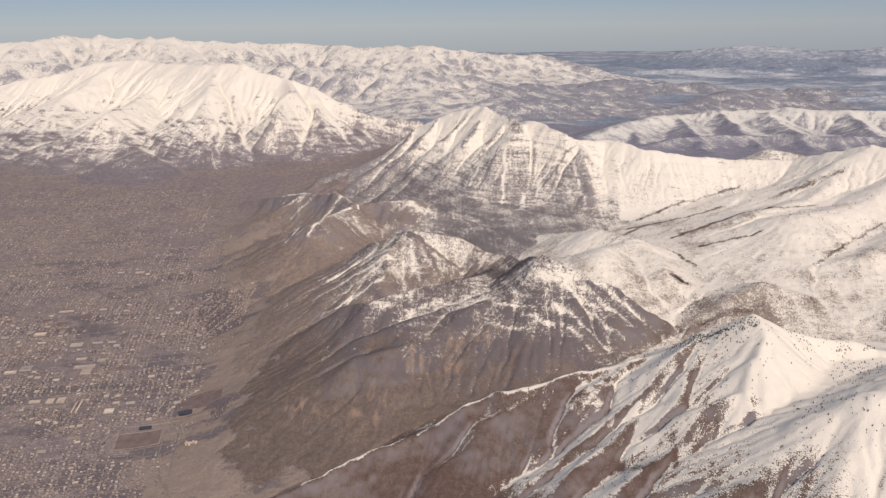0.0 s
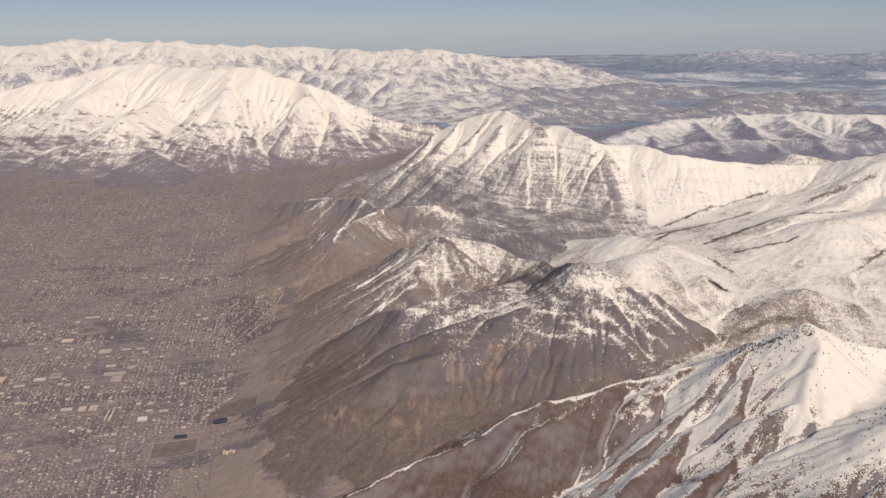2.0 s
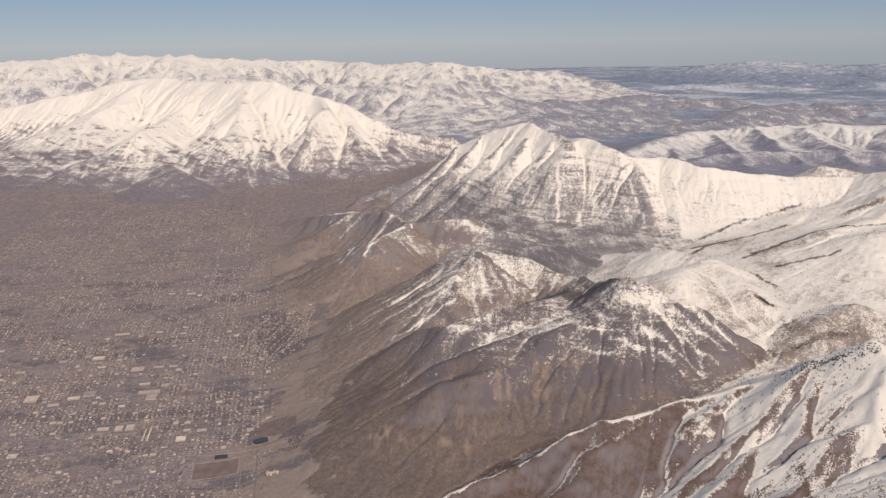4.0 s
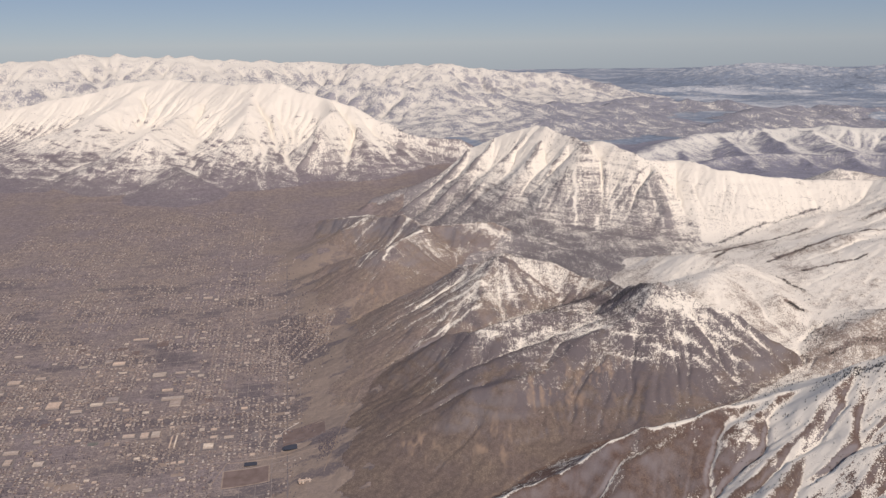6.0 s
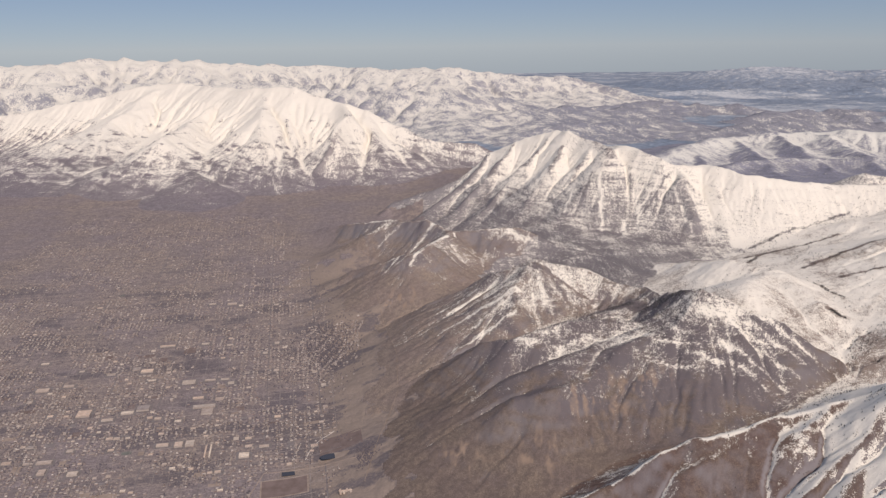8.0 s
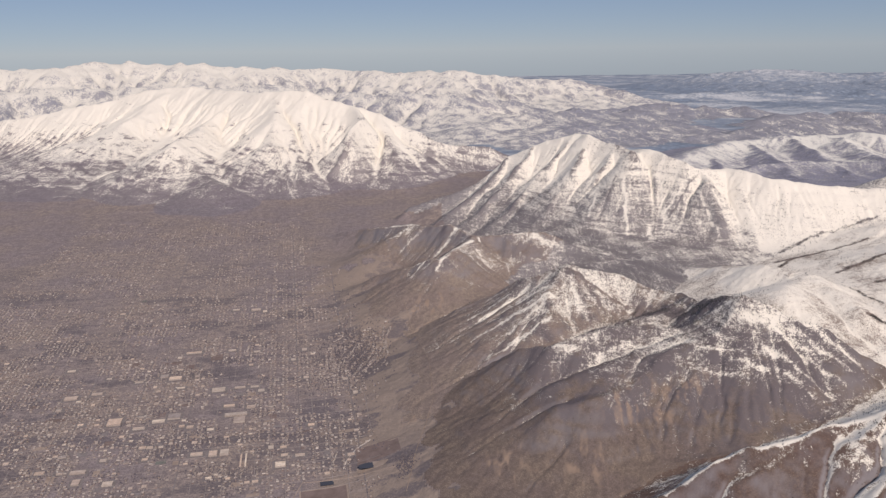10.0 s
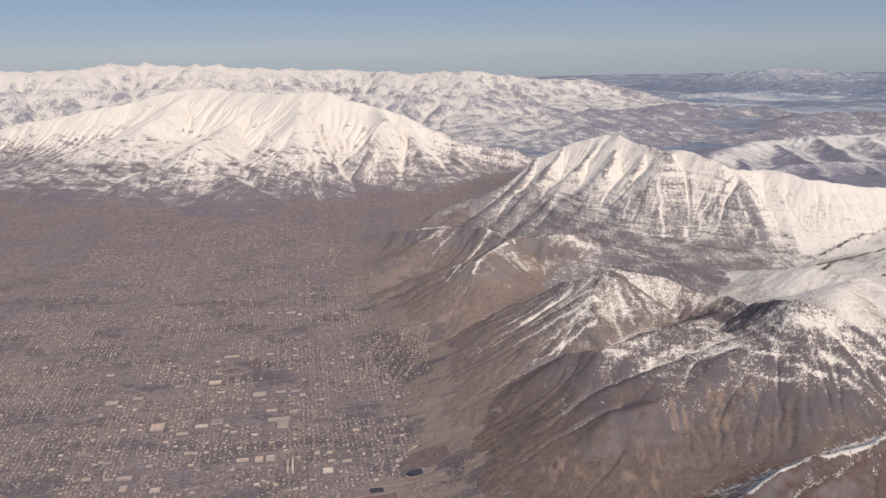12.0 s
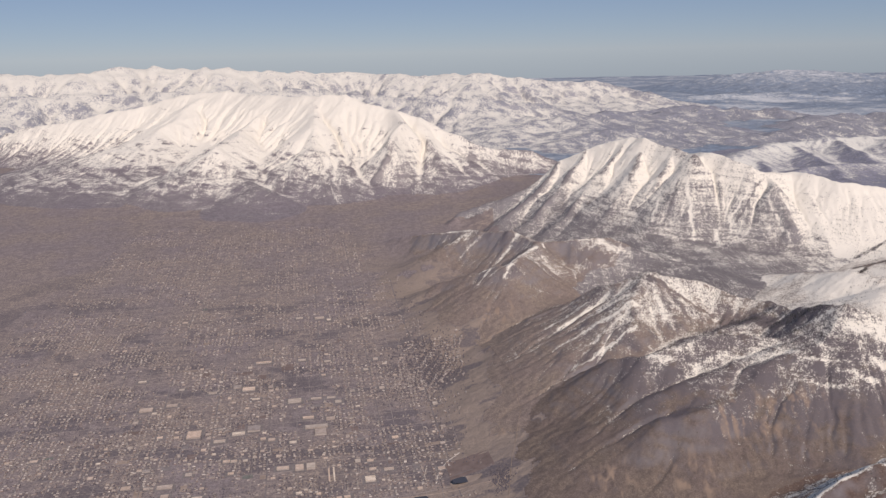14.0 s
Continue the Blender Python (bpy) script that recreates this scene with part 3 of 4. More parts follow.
KNOLL_MARKS = [(-66, 552, -82, 540, 1.6, 0.8), (-88, 500, -99, 491, 1.0, 0.9), (-62, 522, -82, 494, 0.8, 1.1), (-92, 569, -108, 562, 1.6, 0.8), (-76, 497, -84, 486, 0.9, 1.0),
               (-80, 494, -104, 505, 0.8, 1.1), (-44, 534, 20, 500, 2.2, 0.7), (-53, 526, -21, 512, 2.4, -1.4), (-57, 527, -57, 524, 0.7, 1.9), (-112, 596, -124, 588, 1.2, 0.7),
               (-102, 581, -130, 611, 0.9, 1.1)]
SPUR_MARKS = [(51, 270, 34, 251, 1.1, 0.8), (64, 269, 42, 248, 2.6, 1.2), (72, 248, 14, 236, 1.6, 1.1), (63, 231, 27, 228, 2.4, 1.0), (52, 228, 60, 214, 2.4, -1.1),
              (70, 228, 67, 216, 1.2, -0.6), (82, 238, 82, 220, 0.9, -0.6), (77, 239, 65, 226, 1.1, -0.6), (58, 262, 38, 246, 0.8, -0.8), (44, 262, 22, 243, 3.0, -1.1),
              (68, 251, 30, 234, 0.6, -0.9), (100, 256, 92, 238, 3.0, 0.8), (112, 254, 98, 226, 4.0, 0.8), (98, 242, 86, 222, 3.6, 1.3), (84, 268, 62, 262, 3.6, 0.9)]
DOME_MARKS = [(104, 361, 110, 357, 1.6, -1.4), (117, 487, 139, 501, 1.0, -1.3), (139, 501, 190, 518, 0.9, -1.2), (107, 467, 167, 484, 1.1, -1.2), (122, 426, 152, 438, 1.1, -1.2),
              (195, 474, 234, 477, 2.6, -1.1), (150, 437, 205, 444, 0.9, -1.1), (130, 403, 162, 404, 0.9, -1.0), (171, 364, 224, 408, 0.8, -0.9), (107, 323, 128, 325, 1.4, -0.6),
              (70, 442, 84, 456, 1.4, -1.0), (97, 447, 118, 470, 0.9, -1.2), (114, 404, 122, 380, 0.7, -0.9)]
MARKS = PEAK_MARKS + FORE_MARKS + FOOT_MARKS + KNOLL_MARKS + SPUR_MARKS + DOME_MARKS
STREAKS = np.array([STREAK.get(k, 0) for k in range(len(KINDS))])
PATCH = np.array([PATCHY.get(k, 0.6) for k in range(len(KINDS))])
FIRST = {k: [c.owner for c in CRESTS].index(k) for k in (PEAK, BASIN, SPUR, EAST)}
pieces_of = {}
GRID = {}
for x0, x1, y0, y1, cell, rain in PATCHES:
    nx, ny = max(2, round((x1 - x0) / cell)) + 1, max(2, round((y1 - y0) / cell)) + 1
    X, Y = np.meshgrid(np.linspace(x0, x1, nx), np.linspace(y0, y1, ny))
    Z, crest_of, cut, rise, away, fall, along = land(X, Y)
    toe = (rise < 9 + 10 * fbm(X / 22, Y / 22, 4, 93)) & (X < 20) & (Y < 690) & (crest_of >= 0)
    crest_of = np.where(toe, -1, crest_of)
    crest_of = np.where((crest_of == -1) & ((Y > 840 + 0.12 * np.abs(X) + 260 * step(-100, -300, X)) | ((Y > 600) & (X > 60))), -2, crest_of)
    inside = (crest_of == -1) & (X > np.interp(Y, [300, 420, 470, 560, 640], [80, 30, -40, -70, -80])) & (Y > 290) & (Y < 700) & (X < 345)
    crest_of = np.where(inside, np.where(X < 128 + 10 * perlin(X / 20, Y / 20, 5), FIRST[PEAK], FIRST[BASIN]), crest_of)
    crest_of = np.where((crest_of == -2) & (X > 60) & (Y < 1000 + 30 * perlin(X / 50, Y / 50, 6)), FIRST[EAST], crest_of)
    kind = CREST_KIND[crest_of]
    wet = np.zeros(Z.shape)
    if rain:
        rim = np.minimum.reduce([X - x0, x1 - X, Y - y0, y1 - Y]) / (14 * cell)
        Z, flow = erode(Z, cell, np.clip((rise - 6) / rain[3], 0, 1) * np.clip(rim, 0, 1), rain[0], rain[1], rain[2], 7)
        wet = np.clip(np.log1p(smooth(flow)) / 6.0, 0, 1) * np.clip(rim, 0, 1)
    gy, gx = np.gradient(Z, Y[1, 0] - Y[0, 0], X[0, 1] - X[0, 0])
    steep = np.hypot(gx, gy)
    hollow = (smooth(Z, 12) - Z) / cell
    if cell < 1:
        GRID["x0"], GRID["y0"], GRID["cell"], GRID["z"], GRID["kind"] = x0, y0, (x1 - x0) / (nx - 1), Z, kind
        GRID["wet"], GRID["steep"], GRID["away"] = wet, steep, away
    patchy = fbm(X / 20, Y / 20, 4, 71)
    strata = np.where(kind == PEAK, 0.5 * perlin(Z / 1.15 + 0.05 * X + 0.9 * patchy, X / 40, 77) + 0.5 * perlin(X / 1.6, Z / 12, 76), 0)
    strata = np.where(kind == FOOT, 0.6 * perlin(Z / 3.4 + 0.04 * X + 0.8 * patchy, X / 50, 78), strata)
    lip = np.array([CORNICE.get(k, 0) for k in range(len(KINDS))])[kind] * np.exp(-(away / 0.9) ** 2) * np.clip(0.75 + 1.6 * perlin(X / 7, Y / 7, 73), 0.1, 1) * np.where(kind == SPUR, step(4, 14, Z) * (crest_of == FIRST[SPUR]), step(16, 26, Z))
    snow = 0.5 + np.clip((Z - LINE[kind]) / SOFT[kind] * 0.5, -1.6, 0.75) + PATCH[kind] * patchy + np.where(kind == MASSIF, 0.8, np.where(kind == SPUR, 0.35, 1)) * (0.35 * np.clip(hollow, -1, 1) + 0.33 * (wet - 0.4)) \
        - np.where(kind == PEAK, 0.3, np.where(kind == MASSIF, 0.15, 0.55)) * np.clip(steep - np.where((kind == FAR) | (kind == MIDFAR), 0.34, 0.7), 0, 1.0) * np.where((kind == FAR) | (kind == MIDFAR), 1.2, 1) + 0.6 * strata + lip + STREAKS[kind] * fall
    seam = np.clip(1 - np.abs(perlin(Z / 7.0 + 0.022 * X + 0.004 * Y, X / 90, 79)) * 9, 0, 1) * np.clip(0.5 + 2.2 * fbm(X / 16, Y / 16, 3, 80), 0, 1)
    snow = snow - np.where(kind == MASSIF, 0.5, np.where(kind == PEAK, 0.6, 0)) * seam
    if cell < 1:
        ragged = 1.0 + 1.3 * fbm(X / 3.0, Y / 3.0, 3, 74)
        wander = 1.7 * perlin(X / 7.0, Y / 7.0, 72)
        for ax, ay, bx, by, wide, much in MARKS:
            lo, hi = (min(ax, bx) - 4 * wide - 3, min(ay, by) - 4 * wide - 3), (max(ax, bx) + 4 * wide + 3, max(ay, by) + 4 * wide + 3)
            at = (slice(max(0, int((lo[1] - y0) / cell)), int((hi[1] - y0) / cell)), slice(max(0, int((lo[0] - x0) / cell)), int((hi[0] - x0) / cell)))
            px, py = X[at] + wander[at], Y[at] - 0.6 * wander[at]
            t = np.clip(((px - ax) * (bx - ax) + (py - ay) * (by - ay)) / ((bx - ax) ** 2 + (by - ay) ** 2), 0, 1)
            near2 = (px - ax - t * (bx - ax)) ** 2 + (py - ay - t * (by - ay)) ** 2
            snow[at] += 0.72 * much * np.exp(-near2 / (wide * np.clip(ragged[at], 0.35, 2)) ** 2)
    fields = 0.24 + 0.8 * fbm(X / 240, Y / 190, 5, 83, 0.65) + 0.3 * fbm(X / 60, Y / 40, 3, 84)
    snow = np.where((crest_of == -2) | (kind == PLATEAU), fields, snow)
    side = X - np.interp(Y, [p[1] for p in reversed(FRONT)], [p[0] for p in reversed(FRONT)])
    snow = snow + np.where(kind == PEAK, 0.9 * step(76, 124, X + 22 * fbm(X / 14, Y / 14, 3, 75)) + 0.45 * step(68, 80, Z), 0)
    snow = snow + np.where(kind == SPUR, 0.55 * step(82, 112, X) - 0.5 * step(48, -8, X) - 0.3 * step(222, 205, Y) + (1.3 * step(105, 82, X) - 0.5 * step(95, 115, X)) * (0.8 * gx - 0.6 * gy - 0.10), 0)
    bare_rib = np.exp(-(away / 1.1) ** 2) * (crest_of != FIRST[PEAK]) * (crest_of != FIRST[PEAK] + 1) * np.where(X < 38, step(97, 90, Z), step(84, 74, Z) * step(75, 55, X))
    # EAST: sun-side slopes get more snow, painting lit and shaded sides
    snow = snow + np.where(kind == PEAK, 0.45 * step(48, 12, X) * step(54, 66, Z) - 0.8 * bare_rib, 0) + np.where(kind == EAST, -0.5 * gx, 0) - np.where(kind == MIDFAR, 0.35 * step(0, 140, X), 0) + np.where(kind == FOOT, 0.3 * step(50, 59, Z), 0)
    snow = snow + np.where(kind == FOOT, 0.2 * step(34, -10, X) * step(27, 40, Z), 0)
    rock = np.where(crest_of == -1, step(-34, 2, X - np.interp(Y, [240, 290, 330, 390, 426, 470, 535, 592, 710], [-105, -104, -104, -114, -116, -126, -146, -165, -195]) + 34 * fbm(X / 26, Y / 26, 5, 95, 0.6)) * 0.72 * step(650, 540, Y), np.clip((steep - 0.6) * 1.6, 0, 1))
    GRID.setdefault("snow", snow)
    scar = sum(np.exp(-((X - a) ** 2 + (Y - b) ** 2) / r ** 2) for a, b, r in SCARS) * np.clip(0.35 + 2.0 * fbm(X / 3.2, Y / 9, 4, 86, 0.6), 0, 1.2)
    brush = np.clip(0.45 + 0.75 * (kind == FOOT) * step(24, 36, Z) + 1.8 * fbm(X / 11, Y / 11, 4, 88) + 0.25 * fall, 0, 1) * step(15, 34, rise) * (np.isin(kind, (FOOT, FORE, KNOLL, HUMP, PEAK, MASSIF)) + 0.45 * (kind == SPUR))
    groves = (1 - 0.65 * step(480, 640, Y)) * np.clip(3.2 * fbm(X / 52, Y / 24, 6, 90, 0.66) - 0.08 + 0.2 * step(640, 760, Y), 0, 0.95) * (crest_of == -1)
    brush = np.maximum(brush, groves)
    scar = scar + np.clip(2.6 * fbm(X / 40, Y / 22, 5, 94, 0.6) - 0.2, 0, 0.8) * step(-90, -20, side) * step(620, 520, Y) * (crest_of == -1)
    points = np.stack([X.ravel(), Y.ravel(), Z.ravel()], -1)
    idx = np.arange(X.size).reshape(X.shape)
    quads = np.stack([idx[:-1, :-1], idx[:-1, 1:], idx[1:, 1:], idx[1:, :-1]], -1)
    cells = crest_of[:-1, :-1].copy()
    label_of = connected(cells)
    size_of = np.bincount(label_of.ravel())[label_of]
    stray = (size_of < 260) & (cells >= 0)
    for _ in range(40):
        if not stray.any():
            break
        for axis, way in ((0, 1), (0, -1), (1, 1), (1, -1)):
            side_cells, side_stray = np.roll(cells, way, axis), np.roll(stray, way, axis)
            fill = stray & ~side_stray
            cells[fill], stray[fill] = side_cells[fill], False
    label_of = np.where(cells >= 0, connected(cells), cells)
    order = np.argsort(label_of, axis=None, kind="stable")
    cuts = np.nonzero(np.diff(label_of.ravel()[order]))[0] + 1
    for group in np.split(order, cuts):
        n, mark = int(cells.ravel()[group[0]]), int(label_of.ravel()[group[0]])
        used, faces = np.unique(quads.reshape(-1, 4)[group], return_inverse=True)
        values = {"snow": snow.ravel()[used], "rock": rock.ravel()[used], "wet": wet.ravel()[used], "scar": scar.ravel()[used], "brush": brush.ravel()[used],
                  "along": along.ravel()[used], "down": np.where(crest_of == -1, Y, away).ravel()[used]}
        pieces_of.setdefault(n if n < 0 else (n, x0, y0, mark), []).append((points[used], faces.reshape(-1, 4), values))
tagged(sheet("ground", pieces_of[-1], LAND[VALLEY]), "brown winter valley floor reaching to the horizon", "ground", kind="structure")
# the basin shares the haze-blue upland tones
tagged(sheet("backdrop_basin", pieces_of[-2], LAND[PLATEAU]), "far basin tinted haze blue, with pale fields of snow", "ground", kind="structure")
first = {}
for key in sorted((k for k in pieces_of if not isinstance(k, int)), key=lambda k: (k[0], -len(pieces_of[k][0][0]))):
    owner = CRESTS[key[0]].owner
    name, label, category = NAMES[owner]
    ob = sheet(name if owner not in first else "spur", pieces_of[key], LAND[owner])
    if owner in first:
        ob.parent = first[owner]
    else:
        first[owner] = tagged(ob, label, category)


# ---- plain materials of the town ----
def paint(name, colours, rough=0.8, grain=1.5, each=False):
    """A surface whose pieces differ in tone, with a little dirt."""
    m, nt, bsdf = nodes(name)
    pick = node(nt, "ObjectInfo").outputs["Random"] if each else node(nt, "NewGeometry").outputs["Random Per Island"]
    tone = ramp(nt, pick, [(n / max(1, len(colours) - 1), c) for n, c in enumerate(colours)])
    dirt = ramp(nt, noise_tex(nt, grain, 4), [(0.35, (0.72, 0.70, 0.68)), (0.65, (1, 1, 1))])
    mix = node(nt, "Mix")
    mix.data_type, mix.blend_type = "RGBA", "MULTIPLY"
    mix.inputs[0].default_value = 1.0
    nt.links.new(tone, mix.inputs[6])
    nt.links.new(dirt, mix.inputs[7])
    nt.links.new(mix.outputs[2], bsdf.inputs["Base Color"])
    bsdf.inputs["Roughness"].default_value = rough
    return m


ROOFS = paint("house_roofs", [(0.20, 0.165, 0.165), (0.34, 0.29, 0.275), (0.22, 0.165, 0.15), (0.48, 0.42, 0.385), (0.17, 0.15, 0.165), (0.62, 0.55, 0.50), (0.25, 0.21, 0.21), (0.40, 0.34, 0.32), (0.72, 0.66, 0.60)])
WALLS = paint("house_walls", [(0.36, 0.31, 0.28), (0.46, 0.42, 0.38), (0.27, 0.19, 0.165), (0.38, 0.33, 0.31)])
CREAM = paint("flat_roof_membrane", [(0.86, 0.66, 0.52), (0.50, 0.41, 0.36), (0.90, 0.76, 0.62), (0.38, 0.32, 0.30), (0.76, 0.58, 0.46), (0.60, 0.50, 0.44)], 0.6, 0.6, True)
BLOCK = paint("block_walls", [(0.38, 0.32, 0.29), (0.50, 0.45, 0.41)], 0.8, 1.5, True)
STEEL = paint("rooftop_steel", [(0.45, 0.45, 0.46), (0.55, 0.55, 0.56)], 0.5)
ASPHALT = paint("asphalt", [(0.30, 0.26, 0.25), (0.33, 0.285, 0.27)], 0.9, 0.4)
AVENUE = paint("dark_asphalt", [(0.215, 0.19, 0.195), (0.235, 0.205, 0.205)], 0.9, 0.4)
LOT = paint("parking_asphalt", [(0.22, 0.195, 0.195), (0.25, 0.22, 0.22)], 0.9, 0.5)
PALE = paint("pale_concrete", [(0.62, 0.56, 0.50), (0.66, 0.60, 0.54)], 0.9, 0.5)
DIRT = paint("dirt_track", [(0.34, 0.27, 0.235), (0.37, 0.295, 0.25)], 0.95, 0.3)
TURF = paint("winter_turf", [(0.20, 0.19, 0.16), (0.17, 0.18, 0.165)], 0.95, 0.3)
TRACK = paint("worn_track", [(0.31, 0.245, 0.205), (0.33, 0.26, 0.215)], 0.95, 0.3)
SOIL = paint("ploughed_soil", [(0.20, 0.150, 0.142), (0.22, 0.165, 0.152)], 0.95, 0.3)
TWIGS = paint("bare_twigs", [(0.12, 0.106, 0.126), (0.17, 0.146, 0.160), (0.10, 0.092, 0.118)], 0.95)
BRUSH = paint("scrub_twigs", [(0.125, 0.100, 0.092), (0.16, 0.13, 0.112), (0.105, 0.090, 0.094)], 0.95)
NEEDLES = paint("conifer_needles", [(0.045, 0.050, 0.052), (0.07, 0.068, 0.068), (0.09, 0.08, 0.08)], 0.95)
WATER, _nt, _b = nodes("pond_water")
_b.inputs["Base Color"].default_value, _b.inputs["Roughness"].default_value = (0.06, 0.06, 0.072, 1), 0.12


def ground_at(x, y):
    """Height of the near land at plan points."""
    g, c = GRID["z"], GRID["cell"]
    u, v = (np.asarray(x, float) - GRID["x0"]) / c, (np.asarray(y, float) - GRID["y0"]) / c
    u, v = np.clip(u, 0, g.shape[1] - 2.001), np.clip(v, 0, g.shape[0] - 2.001)
    i, j = u.astype(int), v.astype(int)
    p, q = u - i, v - j
    return g[j, i] * (1 - p) * (1 - q) + g[j, i + 1] * p * (1 - q) + g[j + 1, i] * (1 - p) * q + g[j + 1, i + 1] * p * q


def value_at(key, x, y):
    g, c = GRID[key], GRID["cell"]
    i = np.clip(((np.asarray(x) - GRID["x0"]) / c).astype(int), 0, g.shape[1] - 1)
    j = np.clip(((np.asarray(y) - GRID["y0"]) / c).astype(int), 0, g.shape[0] - 1)
    return g[j, i]


def mesh_from(name, verts, faces, materials, slots=None):
    me = bpy.data.meshes.new(name)
    me.from_pydata(verts, [], faces)
    for m in materials:
        me.materials.append(m)
    if slots is not None:
        me.polygons.foreach_set("material_index", np.array(slots, np.int32))
    me.update()
    return me


def part(name, bm, material, parent=None, label=""):
    me = bpy.data.meshes.new(name)
    bm.to_mesh(me)
    bm.free()
    me.materials.append(material)
    ob = new(name, me)
    if parent:
        ob.parent = parent
    return tagged(ob, label)


def box(bm, x0, x1, y0, y1, z0, z1):
    m = Matrix.Translation(((x0 + x1) / 2, (y0 + y1) / 2, (z0 + z1) / 2)) @ Matrix.Diagonal((x1 - x0, y1 - y0, z1 - z0, 1))
    bmesh.ops.create_cube(bm, size=1, matrix=m)


def strip(name, line, width, material, lift=0.05, step_m=3.0):
    """A road: a ribbon laid on the ground along a plan line."""
    pts = []
    for (ax, ay), (bx, by) in zip(line[:-1], line[1:]):
        n = max(1, int(math.hypot(bx - ax, by - ay) / step_m))
        pts += [(ax + (bx - ax) * k / n, ay + (by - ay) * k / n) for k in range(n)]
    pts = np.array(pts + [line[-1]])
    way = np.gradient(pts, axis=0)
    way /= np.hypot(way[:, 0], way[:, 1])[:, None]
    off = np.stack([-way[:, 1], way[:, 0]], -1) * width / 2
    rows = []
    for k in (-1, -0.34, 0.34, 1):
        p = pts + k * off
        rows.append(np.column_stack([p, ground_at(p[:, 0], p[:, 1]) + (lift if abs(k) < 1 else lift - 0.12)]))
    n = len(pts)
    verts = np.concatenate(rows)
    faces = [(r * n + k, r * n + k + 1, (r + 1) * n + k + 1, (r + 1) * n + k) for r in range(3) for k in range(n - 1)]
    return new(name, mesh_from(name, verts.tolist(), faces, [material]))


# ---- the town in the valley, on a street grid turned ten degrees ----
TURN_TOWN = radians(10)
UX, UY = math.cos(TURN_TOWN), math.sin(TURN_TOWN)
rng = np.random.default_rng(11)


def plan(u, v):
    """Town coordinates (across, along the streets) to the plan."""
    return -200 + u * UX - v * UY, 380 + u * UY + v * UX


def town_edge(y):
    return np.interp(y, [240, 290, 330, 390, 426, 470, 535, 592, 710], [-105, -104, -104, -114, -116, -126, -146, -165, -195])


def density(x, y):
    x, y = np.asarray(x, float), np.asarray(y, float)
    d = step(0, 16, town_edge(y) - x + 22 * fbm(x / 30, y / 30, 2, 92)) * step(-378, -350, x) * (1 - 0.5 * step(430, 540, y)) * (1 - 0.7 * step(640, 712, y))
    return d * np.clip(0.72 + 0.35 * step(430, 360, y) + 0.5 * step(310, 295, y) + 2.6 * fbm(x / 40, y / 24, 5, 91, 0.6), 0.0, 1)


# what the big plots hold: across, ahead, width, depth of each building
BIG_A = [(-194, 497, 5.5, 2.6), (-188, 494, 2.5, 2), (-206, 497, 4, 1.2), (-195, 440, 4, 1.6), (-156, 440, 2.6, 2.2), (-215, 438, 8, 1.6), (-191, 395, 6.2, 3.6), (-181, 397, 5, 1.2),
         (-174, 398, 4, 1.1), (-181, 422, 2.2, 1.4), (-170, 394, 3, 1.8), (-182, 379, 5, 2.0), (-205, 370, 5.5, 5.0), (-211, 366, 5.5, 2.4)]
BIG_B = [(-231, 366, 6, 6.5), (-195, 360, 3, 2), (-199, 361, 2.4, 1.6), (-218, 360, 5, 1.6), (-149, 329, 4.2, 4.0), (-186, 338, 5, 2.2), (-231, 326, 6, 2.2),
         (-229, 319, 3, 4.0), (-216, 318, 4, 3), (-260, 388, 6, 3.4), (-249, 392, 5, 1.8), (-272, 417, 4, 1.6), (-216, 408, 6, 3.6), (-142, 336, 4, 1.4)]
taken = [(x, y, max(w, d) * 0.5 + 1.5) for x, y, w, d in BIG_A + BIG_B] + [(-177, 368, 8), (-176, 339, 6.5), (-127, 306, 14), (-111, 322, 8), (-101, 300, 7), (-165, 333, 5)]


def free(x, y, r):
    return all((x - a) ** 2 + (y - b) ** 2 > (r + c) ** 2 for a, b, c in taken)


extra = []
while len(extra) < 190:
    u, v = (rng.normal(-8, 48), rng.normal(-25, 48)) if rng.random() < 0.75 else (rng.uniform(-120, 90), rng.uniform(-85, 250))
    x, y = plan(u, v)
    size = rng.exponential(0.7)
    w, d = 1.2 + size * rng.uniform(0.6, 1.5), 0.8 + size * rng.uniform(0.4, 1.1)
    if density(np.array([x]), np.array([y]))[0] > 0.5 and free(x, y, 1.2) and y > 268:
        extra.append((x, y, w, d))
        taken.append((x, y, 0.55 * max(w, d)))


